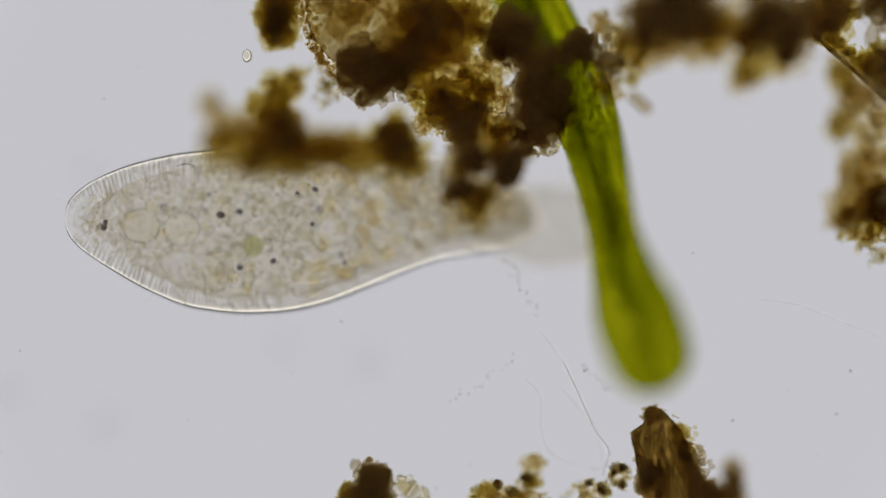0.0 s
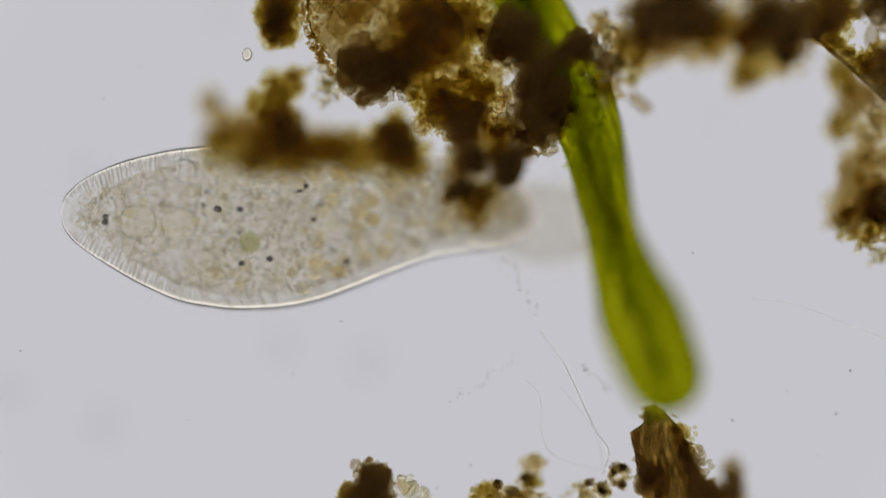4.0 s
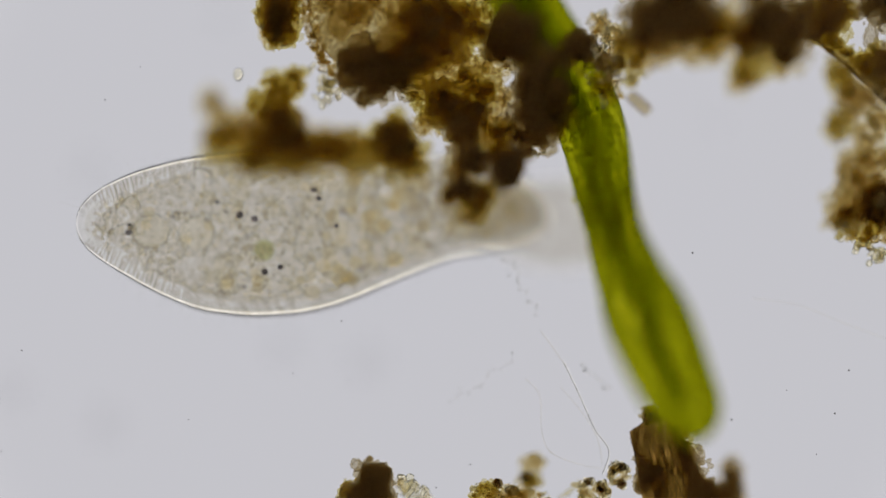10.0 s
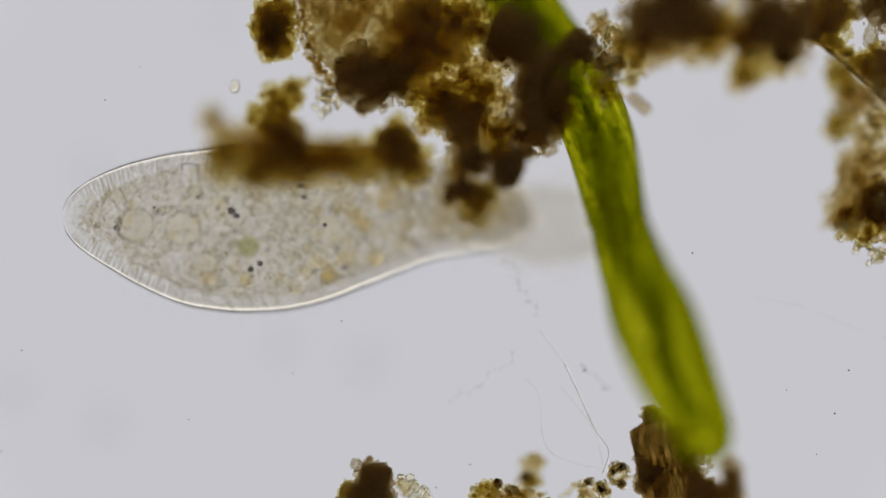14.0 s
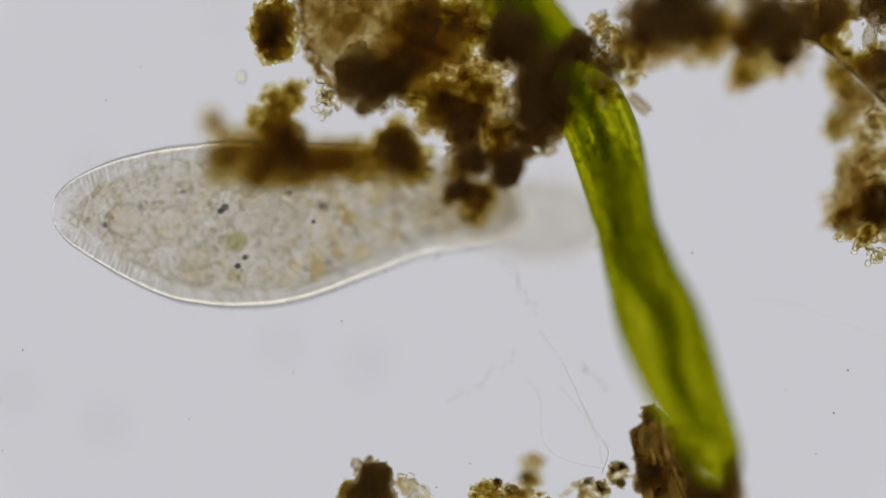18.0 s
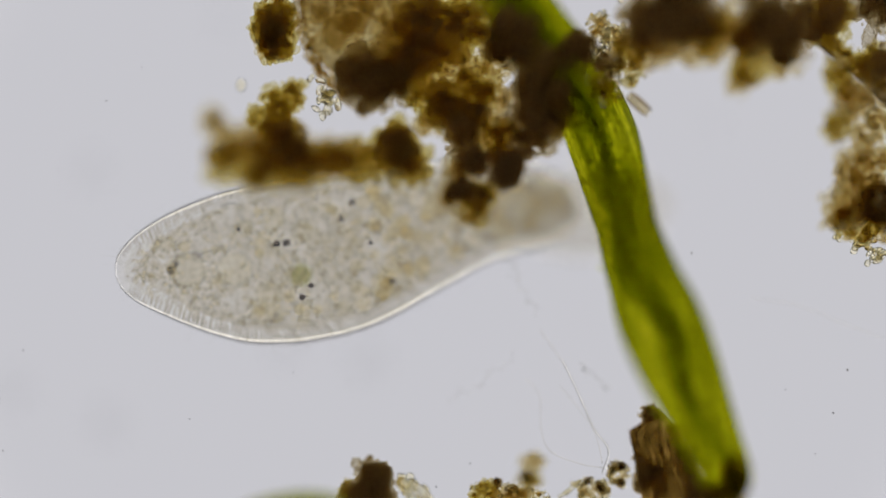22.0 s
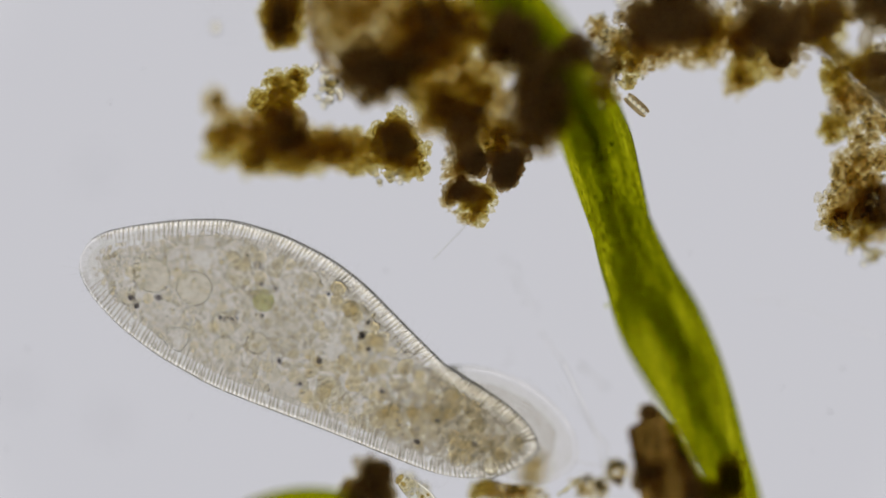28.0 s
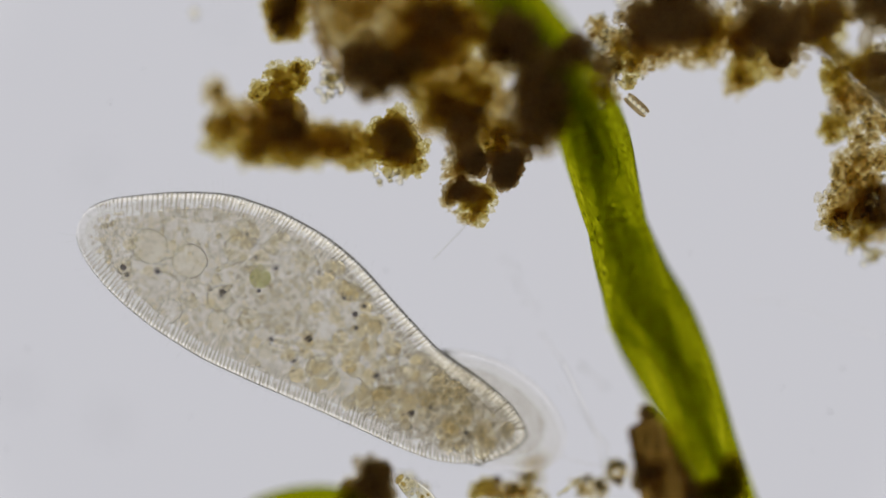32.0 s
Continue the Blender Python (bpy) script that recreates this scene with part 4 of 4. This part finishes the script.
capsule = new("clear_capsule")
capsule.matrix_basis = Matrix.Translation(P(740, 878, 0.052)) @ pose(0, 0, 0, 0, 0, -38)
tagged(capsule, "clear elongated capsule filled with bright grains", "capsule")
hull = blob((46 * U, 17 * U, 14 * U), 4, 0.04, 1.0, 6.0, 0.01)
part("hull", hull, clear_material("capsule_wall", 1.07, (0.97, 0.96, 0.90)), capsule)
rng_c = random.Random(21)
for k in range(16):
    bm = blob((rng_c.uniform(3, 6) * U, rng_c.uniform(2.5, 4.5) * U, 3 * U), 2, 0.2, 1.2, k * 1.1, 0.05)
    bmesh.ops.translate(bm, vec=(rng_c.uniform(-34, 34) * U, rng_c.uniform(-9, 9) * U, rng_c.uniform(0, 6) * U), verts=bm.verts)
    part("bright_grain", bm, CRYSTAL if k % 4 else GRAIN, capsule, smooth=False)
part("end_cap", tube([Vector((x * U, 0, 0)) for x in (-48, -45, -41, -38)], [3 * U, 9 * U, 11 * U, 8 * U], 14), GRAIN, capsule, "amber end of the capsule")
for x, y, turn, size in ((1012, 864, 42, 22), (998, 874, 35, 16), (1022, 856, 50, 12)):
    bm = bmesh.new()
    bmesh.ops.create_cube(bm, size=1.0)
    bmesh.ops.scale(bm, vec=(size * 1.6 * U, size * 0.42 * U, 5 * U), verts=bm.verts)
    bmesh.ops.bevel(bm, geom=bm.edges[:], offset=1.4 * U, segments=2, affect="EDGES")
    shard = part("mineral_shard", bm, CRYSTAL, smooth=False)
    shard.matrix_basis = Matrix.Translation(P(x, y, 0.06)) @ pose(0, 0, 0, 12, 8, turn)
    tagged(shard, "thin clear mineral shard among the scraps", "mineral grains", "mineral shards")

floating = part("oil_droplet", blob((9 * U, 12 * U, 9 * U), 3, 0.02, 1, 2, 0), CRYSTAL)
tagged(floating, "tiny clear drifting droplet", "droplet")
ring = part("ring_cell", blob((10 * U, 10 * U, 8 * U), 3, 0.02, 1, 4, 0), VESICLE)
ring.location = P(1062, 56, 0.085)
tagged(ring, "small round clear cell beside the alga", "cell")


def beads(name, label, pts, n, r, jitter, seed):
    """A loose chain of tiny clear beads along a line."""
    rg = random.Random(seed)
    root = new(name)
    root.matrix_basis = Matrix.Translation(P(*pts[0]))
    tagged(root, label, "bacteria")
    for i in range(n):
        u = i / (n - 1) * (len(pts) - 1)
        k = min(int(u), len(pts) - 2)
        p = P(*pts[k]).lerp(P(*pts[k + 1]), u - k)
        o = part("bead", blob((r * rg.uniform(0.7, 1.6) * U, r * U, r * U), 2, 0.1, 1, i, 0), BEAD, root)
        o.matrix_basis = Matrix.Translation(p - P(*pts[0]) + Vector((rg.gauss(0, jitter) * U, rg.gauss(0, jitter) * U, 0))) @ pose(0, 0, 0, 0, 0, rg.uniform(0, 180))


beads("bead_chain", "loose chain of tiny clear beads", [(893, 455, 0.088), (912, 485, 0.088), (930, 515, 0.088), (955, 555, 0.088)], 16, 3.0, 5, 1)
beads("bead_chain", "loose chain of tiny clear beads", [(1030, 645, 0.088), (1050, 665, 0.088), (1075, 690, 0.088)], 12, 3.0, 3, 2)
beads("bead_chain", "faint row of tiny clear beads", [(800, 708, 0.088), (850, 678, 0.088), (905, 632, 0.088)], 16, 2.4, 4, 3)

MOTE = filter_material("faint_mote", (0.955, 0.955, 0.955), (0.965, 0.965, 0.965), (0.975, 0.975, 0.975), opaque=0.0)
for x, y, r in ((650, 640, 36), (500, 612, 30), (190, 750, 36), (160, 302, 30), (22, 690, 34), (1265, 215, 14), (395, 32, 20)):
    mote = part("dust_mote", blob((r * U, r * U, 0.012), 3, 0.04, 1, x * 0.01, 0), MOTE)
    mote.location = at_height(x, y, -0.078)
    tagged(mote, "faint blurred dust mote under the slide", "dust", "motes under the slide")
for x, y, r in ((605, 568, 2.2), (41, 620, 2.2), (1224, 448, 2.4), (683, 481, 2.6), (188, 178, 2), (832, 821, 2.2), (772, 862, 2.4), (1475, 731, 3), (1443, 803, 1.6),
                (1293, 742, 3), (5, 798, 2), (519, 660, 2), (335, 742, 1.6), (1500, 655, 3), (250, 120, 1.6), (1390, 690, 1.6)):
    r *= 0.6
    speck = part("speck", blob((r * U, r * U, r * U), 2, 0.2, 1, x, 0), SPECK)
    speck.location = P(x, y, 0.075)
    tagged(speck, "tiny dark speck in the water", "speck", "specks in the water")

# ---- what moves ----
# the ciliate: seconds, hind tip, front end on the plan, rise of the front end, roll; it sinks from the upper layer to the lower
SWIM = [
    (0, 122, 385, 1045, 392, -0.046, 180), (3, 117, 380, 1042, 390, -0.046, 180), (6, 101, 368, 1032, 384, -0.046, 180),
    (8, 99, 364, 1030, 384, -0.046, 180), (8.6, 130, 380, 1040, 386, -0.046, 180), (9, 150, 398, 1050, 386, -0.046, 180), (10, 143, 395, 1050, 388, -0.046, 180),
    (11, 132, 392, 1046, 392, -0.046, 180), (13, 123, 378, 1048, 394, -0.046, 180), (14.5, 116, 384, 1042, 390, -0.046, 180),
    (16.5, 104, 376, 1030, 386, -0.046, 180), (17.5, 101, 372, 1030, 384, -0.046, 180), (18, 101, 374, 1030, 382, -0.046, 180),
    (18.5, 166, 432, 1065, 394, -0.046, 180), (19, 180, 452, 1075, 392, -0.046, 180), (20, 174, 440, 1070, 392, -0.046, 180),
    (21, 166, 430, 1065, 394, -0.046, 180), (21.5, 166, 430, 1065, 394, -0.046, 180), (22, 213, 482, 1100, 358, -0.046, 175),
    (22.5, 271, 550, 1175, 345, -0.05, 150), (23, 284, 550, 1195, 374, -0.055, 115), (23.5, 350, 520, 1270, 456, -0.065, 80),
    (24, 252, 463, 1140, 567, -0.075, 10), (24.2, 180, 465, 1070, 550, -0.07, -30), (24.5, 96, 588, 985, 412, -0.06, -90),
    (24.8, 118, 725, 930, 300, -0.02, -130), (25, 116, 797, 856, 240, 0.085, -160), (25.5, 294, 935, 592, 140, 0.07, -190),
    (26, 137, 877, 703, 203, 0.05, -230), (26.5, 37, 740, 863, 440, 0.01, -275), (27, 64, 549, 936, 671, -0.035, -320),
    (27.5, 128, 438, 944, 775, -0.012, -352), (28, 152, 451, 966, 798, -0.012, -360),
    (29, 140, 444, 950, 798, -0.012, -360), (30, 137, 419, 945, 793, -0.012, -360), (31, 144, 398, 935, 777, -0.012, -360), (32, 148, 394, 932, 772, -0.012, -360)]
SWAY = [(0, 0.012), (3, 0.01), (6, 0.0), (9, 0.0), (10, 0.003), (11, 0.02), (12, 0.04), (13, 0.053), (14.5, 0.064), (16.5, 0.070), (19, 0.070),
        (22, 0.066), (23, 0.062), (24, 0.053), (25, 0.037), (25.5, 0.022), (27.5, 0.0), (28, -0.007), (29, -0.016), (30, -0.027), (31, -0.033), (32, -0.043)]


def swim_pose(t, x0, y0, x1, y1, rise, roll):
    z = float(np.interp(t, [0, 22, 25.5, 28], [0.067, 0.074, 0.094, 0.103]))
    plane = float(np.interp(t, [a for a, _ in FOCUS], [b for _, b in FOCUS]))
    a, b = at_height(x0, y0, z, plane), at_height(x1, y1, z + rise, plane)
    x = (b - a).normalized()
    y = Vector((0, 0, 1)).cross(x).normalized()
    m = Matrix((x, y, x.cross(y))).transposed().to_4x4()
    return Matrix.Translation(a + x * (BODY_LEN / 2 - 8) * U) @ m @ pose(0, 0, 0, roll)


def motions():
    walk(ciliate, [(v[0], swim_pose(*v)) for v in SWIM])
    # the lip is stretched out while the animal feeds and drawn in as it turns
    rest = lip.location.copy()
    walk(lip, [(t, Matrix.Translation(rest + Vector((reach, 0, rise)) * U)) for t, reach, rise in ((0, 96, 0), (21.5, 96, 0), (23, 70, 10), (23.6, 60, 15), (24.5, 5, 40), (28, -6, 70), (LENGTH, -6, 70))])
    pivot = P(870, 200, 0.07)
    for thing in swaying:
        c = thing.matrix_basis.translation.copy()
        walk(thing, [(t, Matrix.Translation(pivot) @ Matrix.Rotation(a, 4, "Z") @ Matrix.Translation(c - pivot)) for t, a in SWAY])
    for ob, rows in zip(cells, alga_rows()):
        walk(ob, rows)
    walk(second, [(t, Matrix.Translation(P(x, y, 0.0)) @ pose(0, 0, 0, 0, 0, 8)) for t, x, y in
                  ((0, 520, 1040), (16, 520, 980), (22, 510, 915), (25, 500, 914), (28, 515, 910), (32, 530, 906))])
    walk(floating, [(t, Matrix.Translation(P(x, y, 0.09))) for t, x, y in
                    ((0, 440, 102), (6, 440, 99), (8, 452, 108), (9, 430, 122), (13, 418, 150), (16, 415, 160), (19, 432, 128), (22.5, 423, 152), (23, 403, 133),
                     (23.5, 375, 102), (25, 405, 142), (25.5, 402, 137), (28, 378, 45), (32, 340, 20))])
    rng = random.Random(4)
    for i, ob in enumerate(streaming):
        c, r = ob.location.copy(), (3 if "vacuole" in ob.name else 10) * U
        w = rng.uniform(0, math.tau)
        rows = []
        drift = Vector((41, -60, 0)) * U if "cluster" in ob.name else Vector()
        for t in range(0, 33, 2):
            a = w + t * 0.16
            rows.append((t, Matrix.Translation(c + Vector((math.cos(a) * r * 1.6, math.sin(a) * r * 0.5, 0)) + drift * min(1, max(0, (t - 20) / 8)))))
        walk(ob, rows)


motions()
